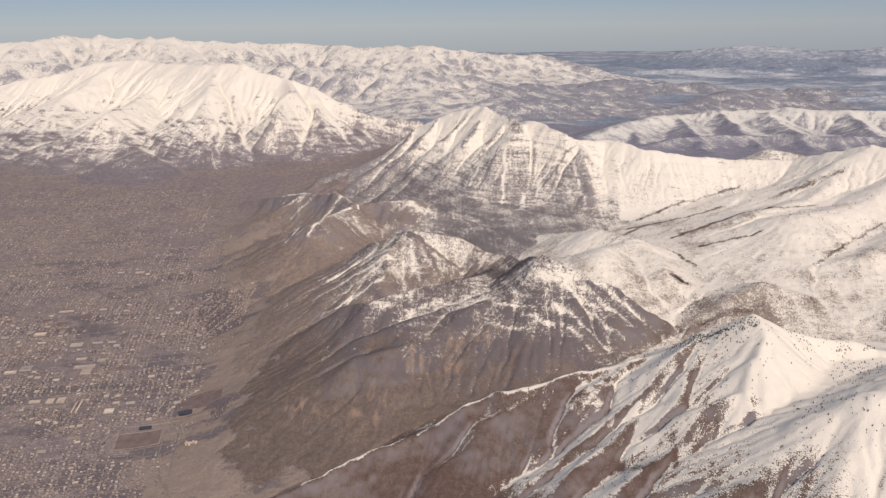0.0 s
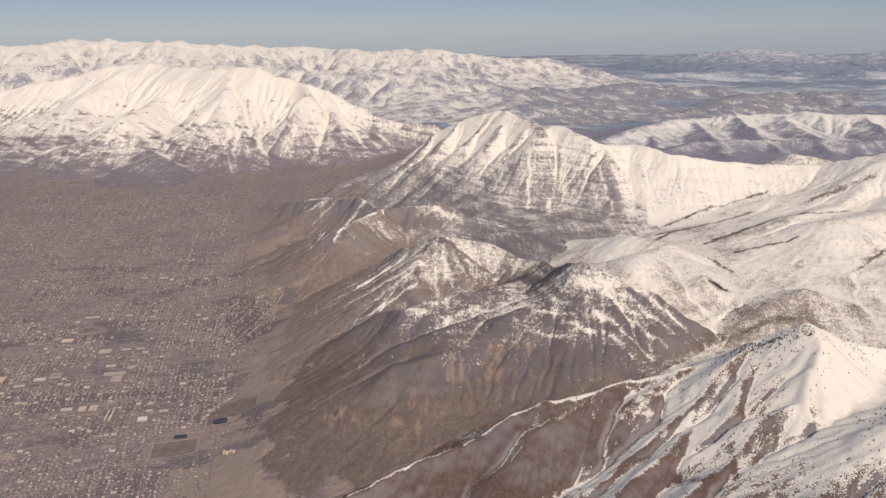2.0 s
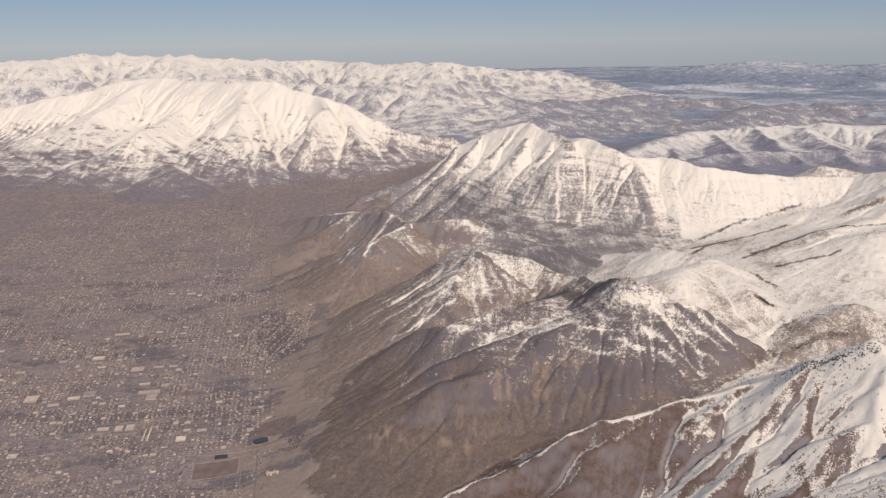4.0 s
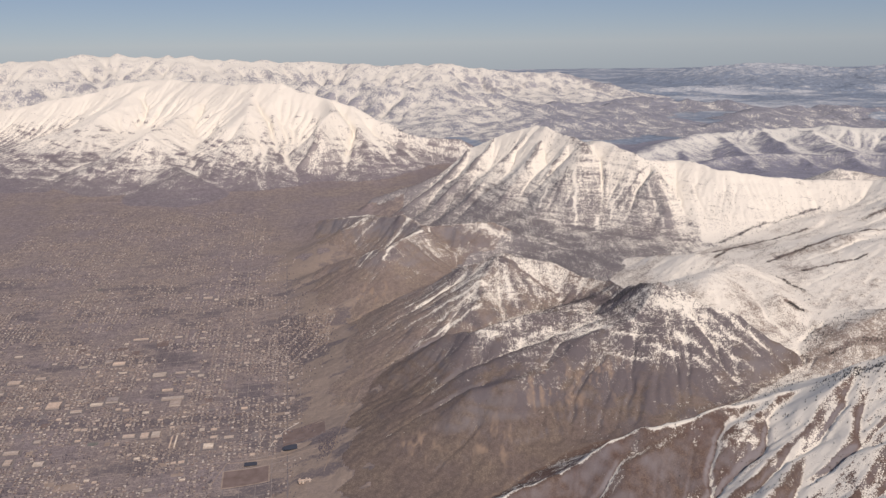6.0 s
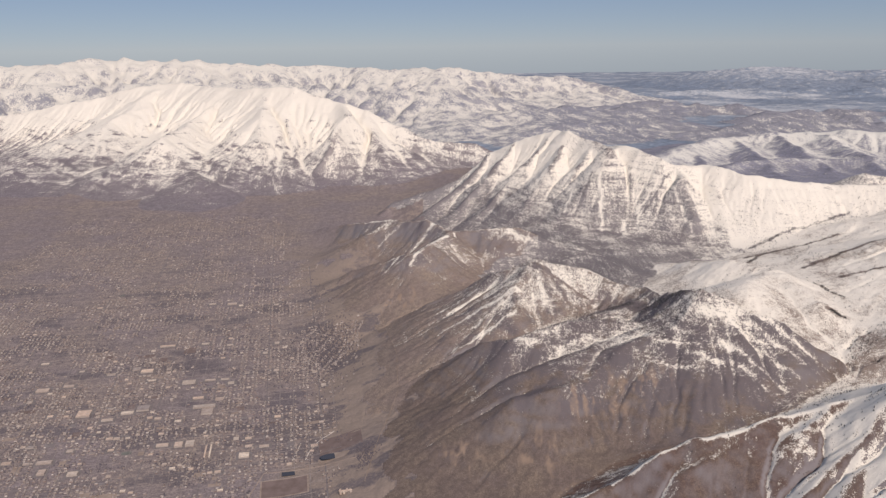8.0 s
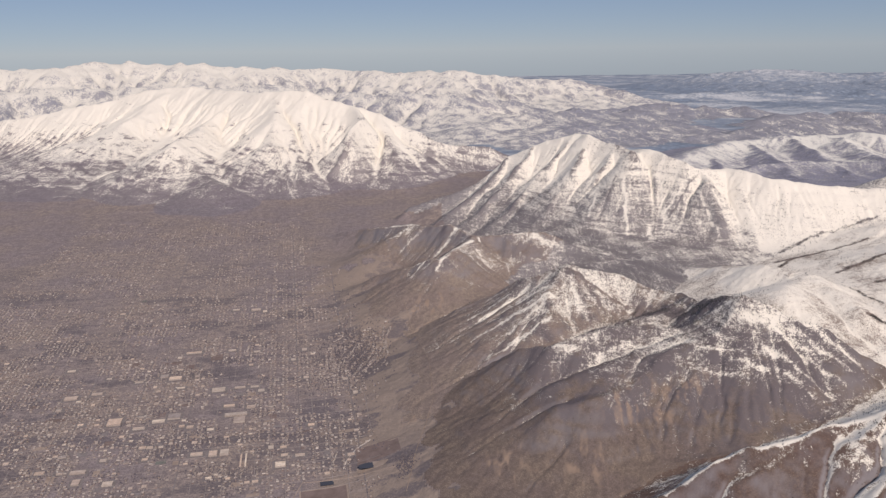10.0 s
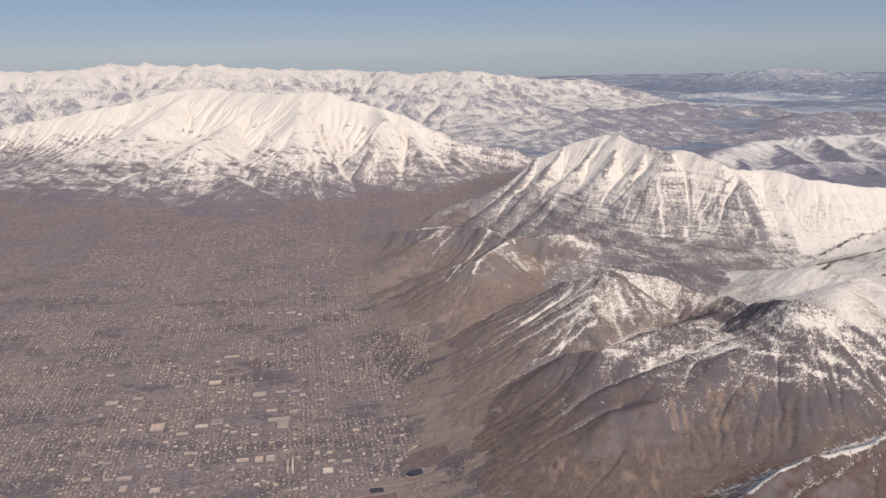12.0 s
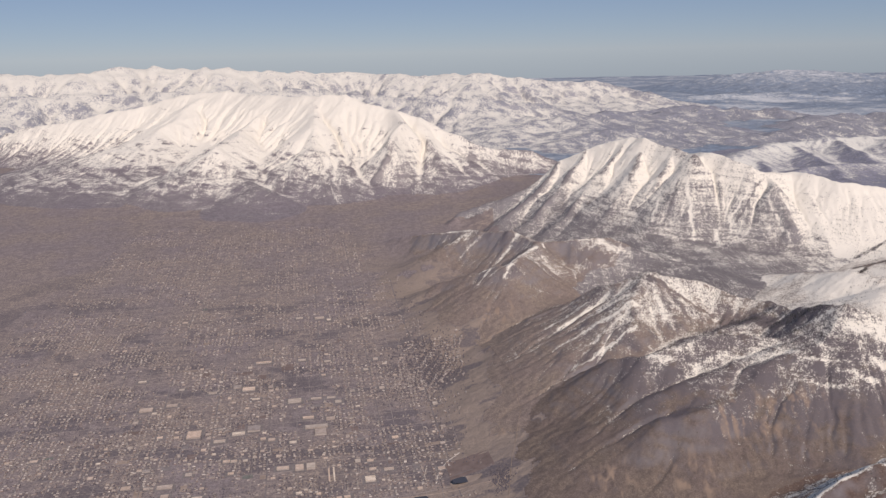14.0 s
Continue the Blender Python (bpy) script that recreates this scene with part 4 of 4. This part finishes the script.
def big_building(x, y, w, d, tall, label, lot=True, saw=0):
    """A flat-roofed commercial building: walls, roof slab with a parapet, roof units."""
    z = float(ground_at([x], [y])[0])
    thing = new("commercial_building")
    thing.matrix_world = pose(x, y, z, 0, 0, 10)
    tagged(thing, label, "building", "flat-roofed buildings in the town")
    bm = bmesh.new()
    box(bm, -w / 2, w / 2, -d / 2, d / 2, -0.5, tall)
    part("wall", bm, BLOCK, thing)
    bm = bmesh.new()
    box(bm, -w / 2 - 0.03, w / 2 + 0.03, -d / 2 - 0.03, d / 2 + 0.03, tall + 0.004, tall + 0.05)
    part("roof", bm, CREAM, thing, "pale flat roof")
    bm = bmesh.new()
    for sx0, sx1, sy0, sy1 in ((-w / 2, w / 2, -d / 2, -d / 2 + 0.05), (-w / 2, w / 2, d / 2 - 0.05, d / 2), (-w / 2, -w / 2 + 0.05, -d / 2 + 0.05, d / 2 - 0.05),
                               (w / 2 - 0.05, w / 2, -d / 2 + 0.05, d / 2 - 0.05)):
        box(bm, sx0, sx1, sy0, sy1, tall + 0.054, tall + 0.10)
    part("parapet", bm, BLOCK, thing)
    for _ in range(1 + int(w * d / 8)):
        px, py = rng.uniform(-w * 0.4, w * 0.4), rng.uniform(-d * 0.35, d * 0.35)
        bm = bmesh.new()
        box(bm, px - 0.1, px + 0.1, py - 0.08, py + 0.08, tall + 0.05, tall + 0.16)
        part("roof_unit", bm, STEEL, thing)
    if lot:
        bm = bmesh.new()
        n = 6
        for i in range(n + 1):
            for j in range(n + 1):
                px, py = (i / n - 0.5) * (w + 2.4), (j / n - 0.5) * (d + 2.6)
                gx, gy = x + px * UX - py * UY, y + px * UY + py * UX
                bm.verts.new((gx, gy, float(ground_at([gx], [gy])[0]) + 0.035))
        bm.verts.ensure_lookup_table()
        for i in range(n):
            for j in range(n):
                k = i * (n + 1) + j
                bm.faces.new([bm.verts[q] for q in (k, k + n + 1, k + n + 2, k + 1)])
        tagged(part("parking_lot", bm, LOT), "grey asphalt lot round a flat-roofed building", "pavement", kind="structure")
    return thing


for x, y, w, d in BIG_A + BIG_B:
    big_building(x, y, w, d, 0.40 + 0.02 * w, "large flat-roofed commercial building with a pale roof")
for x, y, w, d in extra:
    big_building(x, y, w, d, 0.32, "small flat-roofed building with a pale roof among houses", w > 2.4)
# the L-shaped store, the pair of yellow-roofed halls and the twin storage sheds
big_building(-177, 371, 10, 2.6, 0.6, "wide store with a cream roof beside its parking lot")
big_building(-174.5, 366.6, 5, 5.2, 0.5, "square wing of a wide cream-roofed store", False)
big_building(-179.2, 338.5, 3.4, 4.2, 0.5, "square hall with a pale yellow roof")
big_building(-174.6, 339.4, 3.6, 4.4, 0.5, "square hall with a pale yellow roof", False)
big_building(-166.2, 333, 0.7, 11, 0.25, "long narrow storage shed with a pale roof", False)
big_building(-164.2, 333.3, 0.7, 11, 0.25, "long narrow storage shed with a pale roof", False)

# the school with its wings, the ponds and the ploughed field below the hills
school = tagged(new("school_building"), "long white school with short wings beside brown fields", "building")
school.matrix_world = pose(-102.3, 296.8, float(ground_at([-102.3], [296.8])[0]), 0, 0, 10)
bm = bmesh.new()
box(bm, -3.2, 3.2, -0.4, 0.4, -0.4, 0.35)
part("wall", bm, BLOCK, school)
bm = bmesh.new()
box(bm, -3.25, 3.25, -0.45, 0.45, 0.354, 0.42)
part("roof", bm, CREAM, school, "white roof")
for k in range(5):
    for s in (-1, 1):
        if (k + (s > 0)) % 3 == 2:
            continue
        bm = bmesh.new()
        cx = -2.6 + 1.3 * k
        box(bm, cx - 0.35, cx + 0.35, min(s * 0.46, s * 1.5), max(s * 0.46, s * 1.5), -0.4, 0.38)
        part("wing", bm, CREAM, school, "white-roofed wing")


def plot(name, cx, cy, rx, ry, material, label, category, lift, square=False, turn=10):
    """A flat patch that follows the ground: a pond, field or yard."""
    bm = bmesh.new()
    rings = [[bm.verts.new((cx, cy, 0))]]
    c, s = math.cos(radians(turn)), math.sin(radians(turn))
    for r in (0.35, 0.7, 1.0):
        ring = []
        for k in range(40):
            a = 2 * math.pi * k / 40
            px, py = math.cos(a), math.sin(a)
            f = 1 / max(abs(px), abs(py)) if square else 1 + 0.09 * math.sin(3 * a + cx) + 0.06 * math.sin(5 * a)
            px, py = px * f * r * rx, py * f * r * ry
            ring.append(bm.verts.new((cx + px * c - py * s, cy + px * s + py * c, 0)))
        rings.append(ring)
    for k in range(40):
        bm.faces.new((rings[0][0], rings[1][k], rings[1][(k + 1) % 40]))
        for a, b in zip(rings[1:-1], rings[2:]):
            bm.faces.new((a[k], b[k], b[(k + 1) % 40], a[(k + 1) % 40]))
    level = float(ground_at([cx], [cy])[0])
    for v in bm.verts:
        v.co.z = (level if material == WATER else float(ground_at([v.co.x], [v.co.y])[0])) + lift
    return tagged(part(name, bm, material), label, category, kind="structure")


plot("field_border", -128, 306, 9.4, 6.0, DIRT, "pale dirt track round a ploughed field", "track", 0.05, True)
plot("field", -128, 306, 8.8, 5.4, SOIL, "dark brown ploughed field with a pale border", "field", 0.09, True)
plot("pond_bank", -111, 322.5, 6.4, 2.9, DIRT, "pale gravel bank of a pond", "bank", 0.10)
plot("water", -111, 322.8, 5.6, 2.2, WATER, "dark still pond below the foothills", "pond", 0.32)
plot("water", -128, 314.8, 2.6, 1.6, WATER, "small dark square reservoir", "pond", 0.30, True)
plot("field", -109, 333, 9, 6.5, SOIL, "brown plot with faint rows", "field", 0.05, True)

# bare lots, yards and playing fields between the houses
for _ in range(130):
    u, v = rng.normal(-10, 48), rng.normal(-20, 55)
    x, y = plan(u, v)
    rx, ry = 0.8 + rng.exponential(1.3), 0.7 + rng.exponential(0.9)
    ground, label = ((DIRT, "bare tan lot between houses"), (SOIL, "bare brown lot between houses"), (LOT, "dark asphalt yard between houses"),
                     (TURF, "dull green playing field in winter"))[rng.choice(4, p=[0.38, 0.27, 0.22, 0.13])]
    if density(x, y) > 0.2 and x < town_edge(y) - 4 and free(x, y, 0.7 * max(rx, ry)):
        plot("lot", x, y, min(rx, 5), min(ry, 4), ground, label, "lot", 0.045, True)
        taken.append((x, y, 0.8 * min(rx, ry)))

# ---- streets ----
for n in range(-24, 19):
    u = n * 6.2
    wide = n % 4 == 0
    run = [plan(u, v) for v in np.arange(-160, 270, 4.0)]
    run = [p for p in run if p[0] < town_edge(p[1]) - 2 and p[0] > -372 and (wide or density(np.array([p[0]]), np.array([p[1]]))[0] > 0.25)]
    if len(run) > 6:
        tagged(strip("road", [run[0]] + run[1:], 0.85 if wide else 0.42, AVENUE if wide else ASPHALT), "straight grey asphalt street between houses", "road", kind="structure")
for n in range(-23, 39):
    v = n * 6.6
    wide = n % 5 == 0
    run = [plan(u, v) for u in np.arange(-150, 115, 4.0)]
    run = [p for p in run if p[0] < town_edge(p[1]) - 2 and p[0] > -372 and (wide or density(np.array([p[0]]), np.array([p[1]]))[0] > 0.25)]
    if len(run) > 6:
        tagged(strip("road", run, 0.75 if wide else 0.38, AVENUE if wide else ASPHALT, 0.062), "straight grey asphalt street between houses", "road", kind="structure")
tagged(strip("road", [(-122.5, 324), (-122, 329), (-120.5, 334), (-118, 339), (-113, 344)], 0.7, PALE, 0.08), "curving pale concrete road at the edge of town", "road", kind="structure")
tagged(strip("road", [(-128, 324), (-126.5, 337)], 0.5, PALE, 0.08), "short pale street beside a curving road", "road", kind="structure")
tagged(strip("track", [(-100, 318), (-118, 318), (-138, 316), (-141, 300)], 0.6, DIRT, 0.09), "pale dirt track along the fields", "track", kind="structure")
tagged(strip("track", [(-103, 470), (-95, 430), (-88, 394), (-86, 360), (-92, 330), (-96, 300)], 0.35, TRACK, 0.14), "faint dirt track along the foot of the hills", "track", kind="structure")

# ---- houses and bare trees, past counting ----
hx, hy, hr = [], [], []
for n in range(-24, 19):
    for m in range(-23, 50):
        for k in range(6):
            for s in (0, 1, 2):
                u, v = n * 6.2 + (1.0, 5.2, 3.1)[s] + rng.normal(0, 0.3), m * 6.6 + 0.9 + k * 0.95 + rng.normal(0, 0.3)
                if s < 2 or rng.random() < 0.4:
                    hx.append((u, v))
hu = np.array(hx)
hx, hy = plan(hu[:, 0], hu[:, 1])
keep = (rng.random(len(hx)) < density(hx, hy) * 0.9) & (hx > -370) & (hy > 215)
# the slanted estate at the edge of the hills
en = rng.integers(0, 13, 760)
ea = rng.uniform(0, 1, 760)
ex, ey = -146 + 2.6 * en + 7 * ea + 2.2 * np.sin(6 * ea + 0.5 * en) + rng.normal(0, 0.3, 760), 404 + 46 * ea + 5 * np.sin(1.3 * en) + rng.normal(0, 0.6, 760)
hx, hy = np.concatenate([hx[keep], ex]), np.concatenate([hy[keep], ey])
ok = np.ones(len(hx), bool)
for a, b, c in taken:
    ok &= (hx - a) ** 2 + (hy - b) ** 2 > (c + 0.5) ** 2
hx, hy = hx[ok], hy[ok]
count = len(hx)
turn = np.where(rng.random(count) < 0.5, TURN_TOWN, TURN_TOWN + math.pi / 2) + rng.normal(0, 0.05, count)
L, W, T, R = rng.uniform(0.6, 1.3, count), rng.uniform(0.45, 0.85, count), rng.uniform(0.2, 0.36, count), rng.uniform(0.10, 0.24, count)
hz = ground_at(hx, hy)
shape = np.array([(-1, -1, 0), (1, -1, 0), (1, 1, 0), (-1, 1, 0), (-1, -1, 1), (1, -1, 1), (1, 1, 1), (-1, 1, 1), (-1, 0, 2), (1, 0, 2)], float)
lx, ly = shape[:, 0][None] * L[:, None] / 2, shape[:, 1][None] * W[:, None] / 2
lz = np.where(shape[:, 2][None] == 0, -0.3, np.where(shape[:, 2][None] == 1, T[:, None], (T + R)[:, None]))
co, si = np.cos(turn)[:, None], np.sin(turn)[:, None]
verts = np.stack([hx[:, None] + lx * co - ly * si, hy[:, None] + lx * si + ly * co, hz[:, None] + lz], -1).reshape(-1, 3)
cells = [(0, 1, 5, 4), (2, 3, 7, 6), (1, 2, 6, 9, 5), (3, 0, 4, 8, 7), (4, 5, 9, 8), (6, 7, 8, 9)]
faces = [tuple(10 * n + q for q in f) for n in range(count) for f in cells]
tagged(new("houses", mesh_from("houses", verts.tolist(), faces, [WALLS, ROOFS], [0, 0, 0, 0, 1, 1] * count)),
       "thousands of small gabled houses along the street grid", "houses", kind="stuff")


def clumps(name, x, y, z, height, width, sides, material, label, category, tiers):
    """Many small trees as one mesh: each a few uneven tiers on a stem point."""
    count = len(x)
    k = np.arange(tiers)[None, :]
    turns = 2 * math.pi * (np.arange(sides)[None, None, :] / sides + rng.random((count, tiers))[:, :, None])
    jit = rng.uniform(0.7, 1.3, (count, tiers, sides))
    off = rng.normal(0, 0.12, (count, tiers, 2)) * width[:, None, None]
    h = height[:, None]
    low, top = z[:, None] + h * (0.05 + 0.9 * k / tiers - 0.1 * (k > 0)), z[:, None] + h * (k + 1.15) / (tiers + 0.15)
    r = (width[:, None] * (1 - 0.6 * k / tiers))[:, :, None] * jit
    mx, my = x[:, None] + off[:, :, 0], y[:, None] + off[:, :, 1]
    rim = np.stack([mx[:, :, None] + r * np.cos(turns), my[:, :, None] + r * np.sin(turns), low[:, :, None] + 0.08 * h[:, :, None] * (jit - 1)], -1)
    verts = np.concatenate([rim, np.stack([mx, my, top], -1)[:, :, None, :]], 2).reshape(-1, 3)
    start = (np.arange(count * tiers) * (sides + 1))[:, None, None]
    one = np.array([(q, (q + 1) % sides, sides) for q in range(sides)])[None]
    faces = (start + one).reshape(-1, 3)
    me = bpy.data.meshes.new(name)
    me.vertices.add(len(verts))
    me.vertices.foreach_set("co", verts.astype(np.float32).ravel())
    me.loops.add(faces.size)
    me.loops.foreach_set("vertex_index", faces.astype(np.int32).ravel())
    me.polygons.add(len(faces))
    me.polygons.foreach_set("loop_start", np.arange(0, faces.size, 3, dtype=np.int32))
    me.materials.append(material)
    me.update()
    return tagged(new(name, me), label, category, kind="stuff")


tx = np.concatenate([rng.uniform(-370, -100, 56000), rng.normal(-127, 11, 6500), rng.normal(-97, 2.5, 500), rng.normal(-190, 40, 9000)])
ty = np.concatenate([rng.uniform(240, 700, 56000), rng.normal(428, 17, 6500), rng.normal(318, 5, 500), rng.normal(370, 50, 9000)])
grow = np.maximum(density(tx, ty), 0.35 * (tx < town_edge(ty))) * np.clip(0.2 + 2.4 * fbm(tx / 26, ty / 15, 5, 97, 0.6), 0, 1)
grow = np.maximum(grow, 0.8 * np.exp(-(((tx + 97) / 5) ** 2 + ((ty - 318) / 9) ** 2)))
grow = np.maximum(grow, 0.9 * np.exp(-(((tx + 128) / 14) ** 2 + ((ty - 428) / 24) ** 2)))
ok = rng.random(len(tx)) < grow * 0.7
for a, b, c in taken:
    ok &= (tx - a) ** 2 + (ty - b) ** 2 > c ** 2
tx, ty = tx[ok], ty[ok]
clumps("bare_trees", tx, ty, ground_at(tx, ty) - 0.05, rng.uniform(0.35, 0.8, len(tx)), rng.uniform(0.22, 0.5, len(tx)), 5, TWIGS,
       "bare grey-brown street and garden trees among the houses", "trees", 2)

# ---- conifers and brush on the slopes ----
cx, cy = rng.uniform(-130, 330, 260000), rng.uniform(190, 640, 260000)
kind_at, snow_at = value_at("kind", cx, cy), value_at("snow", cx, cy)
rate = np.array([{FOOT: 0.62, FORE: 0.75, SPUR: 0.3, HUMP: 0.5, DOME: 0.06, BASIN: 0.08, KNOLL: 0.3, PEAK: 0.2, NEAREAST: 0.3}.get(k, 0) for k in range(len(KINDS))])[kind_at]
creek = np.clip((value_at("wet", cx, cy) - 0.62) * 5, 0, 1) * np.isin(kind_at, (BASIN, PEAK, HUMP, SPUR)) * (cx > 60)
stand = np.clip(3.6 * fbm(cx / 24, cy / 24, 4, 99, 0.65) - 0.05, 0.02, 1)
ridge = np.clip(1 - value_at("away", cx, cy) / 5, 0, 1) * np.clip(0.6 + 1.5 * perlin(cx / 18, cy / 18, 98), 0, 1)
woods = np.zeros(len(cx))
for ax, ay, bx, by, wide, much in FOOT_MARKS[10:11] + [(80, 271, 102, 257, 2.6, 0)] + DOME_MARKS + PEAK_MARKS[6:8] + FORE_MARKS[3:4]:
    t = np.clip(((cx - ax) * (bx - ax) + (cy - ay) * (by - ay)) / ((bx - ax) ** 2 + (by - ay) ** 2), 0, 1)
    woods = np.maximum(woods, np.exp(-((cx - ax - t * (bx - ax)) ** 2 + (cy - ay - t * (by - ay)) ** 2) / wide ** 2))
ok = (rng.random(len(cx)) < np.maximum(rate * np.maximum(np.where(np.isin(kind_at, (FOOT, FORE)), 0.25 + 0.4 * stand, np.where(kind_at == SPUR, 0.6 * stand, stand)), np.where(kind_at == SPUR, 0.7, 0.12) * ridge), np.maximum(0.5 * creek, 0.8 * woods))) & ((snow_at > 0.15) | (woods > 0.3))
cx, cy = cx[ok], cy[ok]
lines = FOOT_MARKS[10:11] * 2 + [(80, 271, 102, 257, 2.0, 0)] * 2 + [(120, 262, 150, 266, 1.6, 0)] + DOME_MARKS
pick = rng.integers(0, len(lines), 5200)
way = np.array(lines)[pick]
t = rng.random(len(pick))
wx, wy = way[:, 0] + t * (way[:, 2] - way[:, 0]) + rng.normal(0, 0.7, len(pick)) * way[:, 4], way[:, 1] + t * (way[:, 3] - way[:, 1]) + rng.normal(0, 0.7, len(pick)) * way[:, 4]
bend = 1.7 * perlin(wx / 7.0, wy / 7.0, 72)
wx, wy = wx - bend, wy + 0.6 * bend
held = np.clip(0.3 + 1.6 * fbm(wx / 7, wy / 7, 3, 102), 0, 1) > rng.random(len(pick))
cx, cy = np.concatenate([cx, wx[held]]), np.concatenate([cy, wy[held]])
clumps("conifers", cx, cy, ground_at(cx, cy) - 0.08, rng.uniform(0.28, 0.75, len(cx)), rng.uniform(0.12, 0.28, len(cx)), 5, NEEDLES,
       "dark conifers and brush scattered over the snowy slopes", "trees", 2)

# ---- leafless brush on the bare slopes ----
bx, by = rng.uniform(-130, 110, 190000), rng.uniform(200, 640, 190000)
kind_at, snow_at = value_at("kind", bx, by), value_at("snow", bx, by)
thick = np.clip(0.25 + 2.6 * fbm(bx / 13, by / 13, 4, 101, 0.6), 0, 1) * np.isin(kind_at, (FOOT, FORE, SPUR, PEAK)) * np.clip(0.35 + 3.0 * (value_at("wet", bx, by) - 0.35), 0.15, 1) * step(16, 36, ground_at(bx, by))
ok = (rng.random(len(bx)) < 0.75 * thick) & (snow_at < 0.45)
bx, by = bx[ok], by[ok]
clumps("brush", bx, by, ground_at(bx, by) - 0.06, rng.uniform(0.14, 0.36, len(bx)), rng.uniform(0.14, 0.34, len(bx)), 5, BRUSH,
       "leafless grey-brown scrub on the bare hill slopes", "brush", 1)
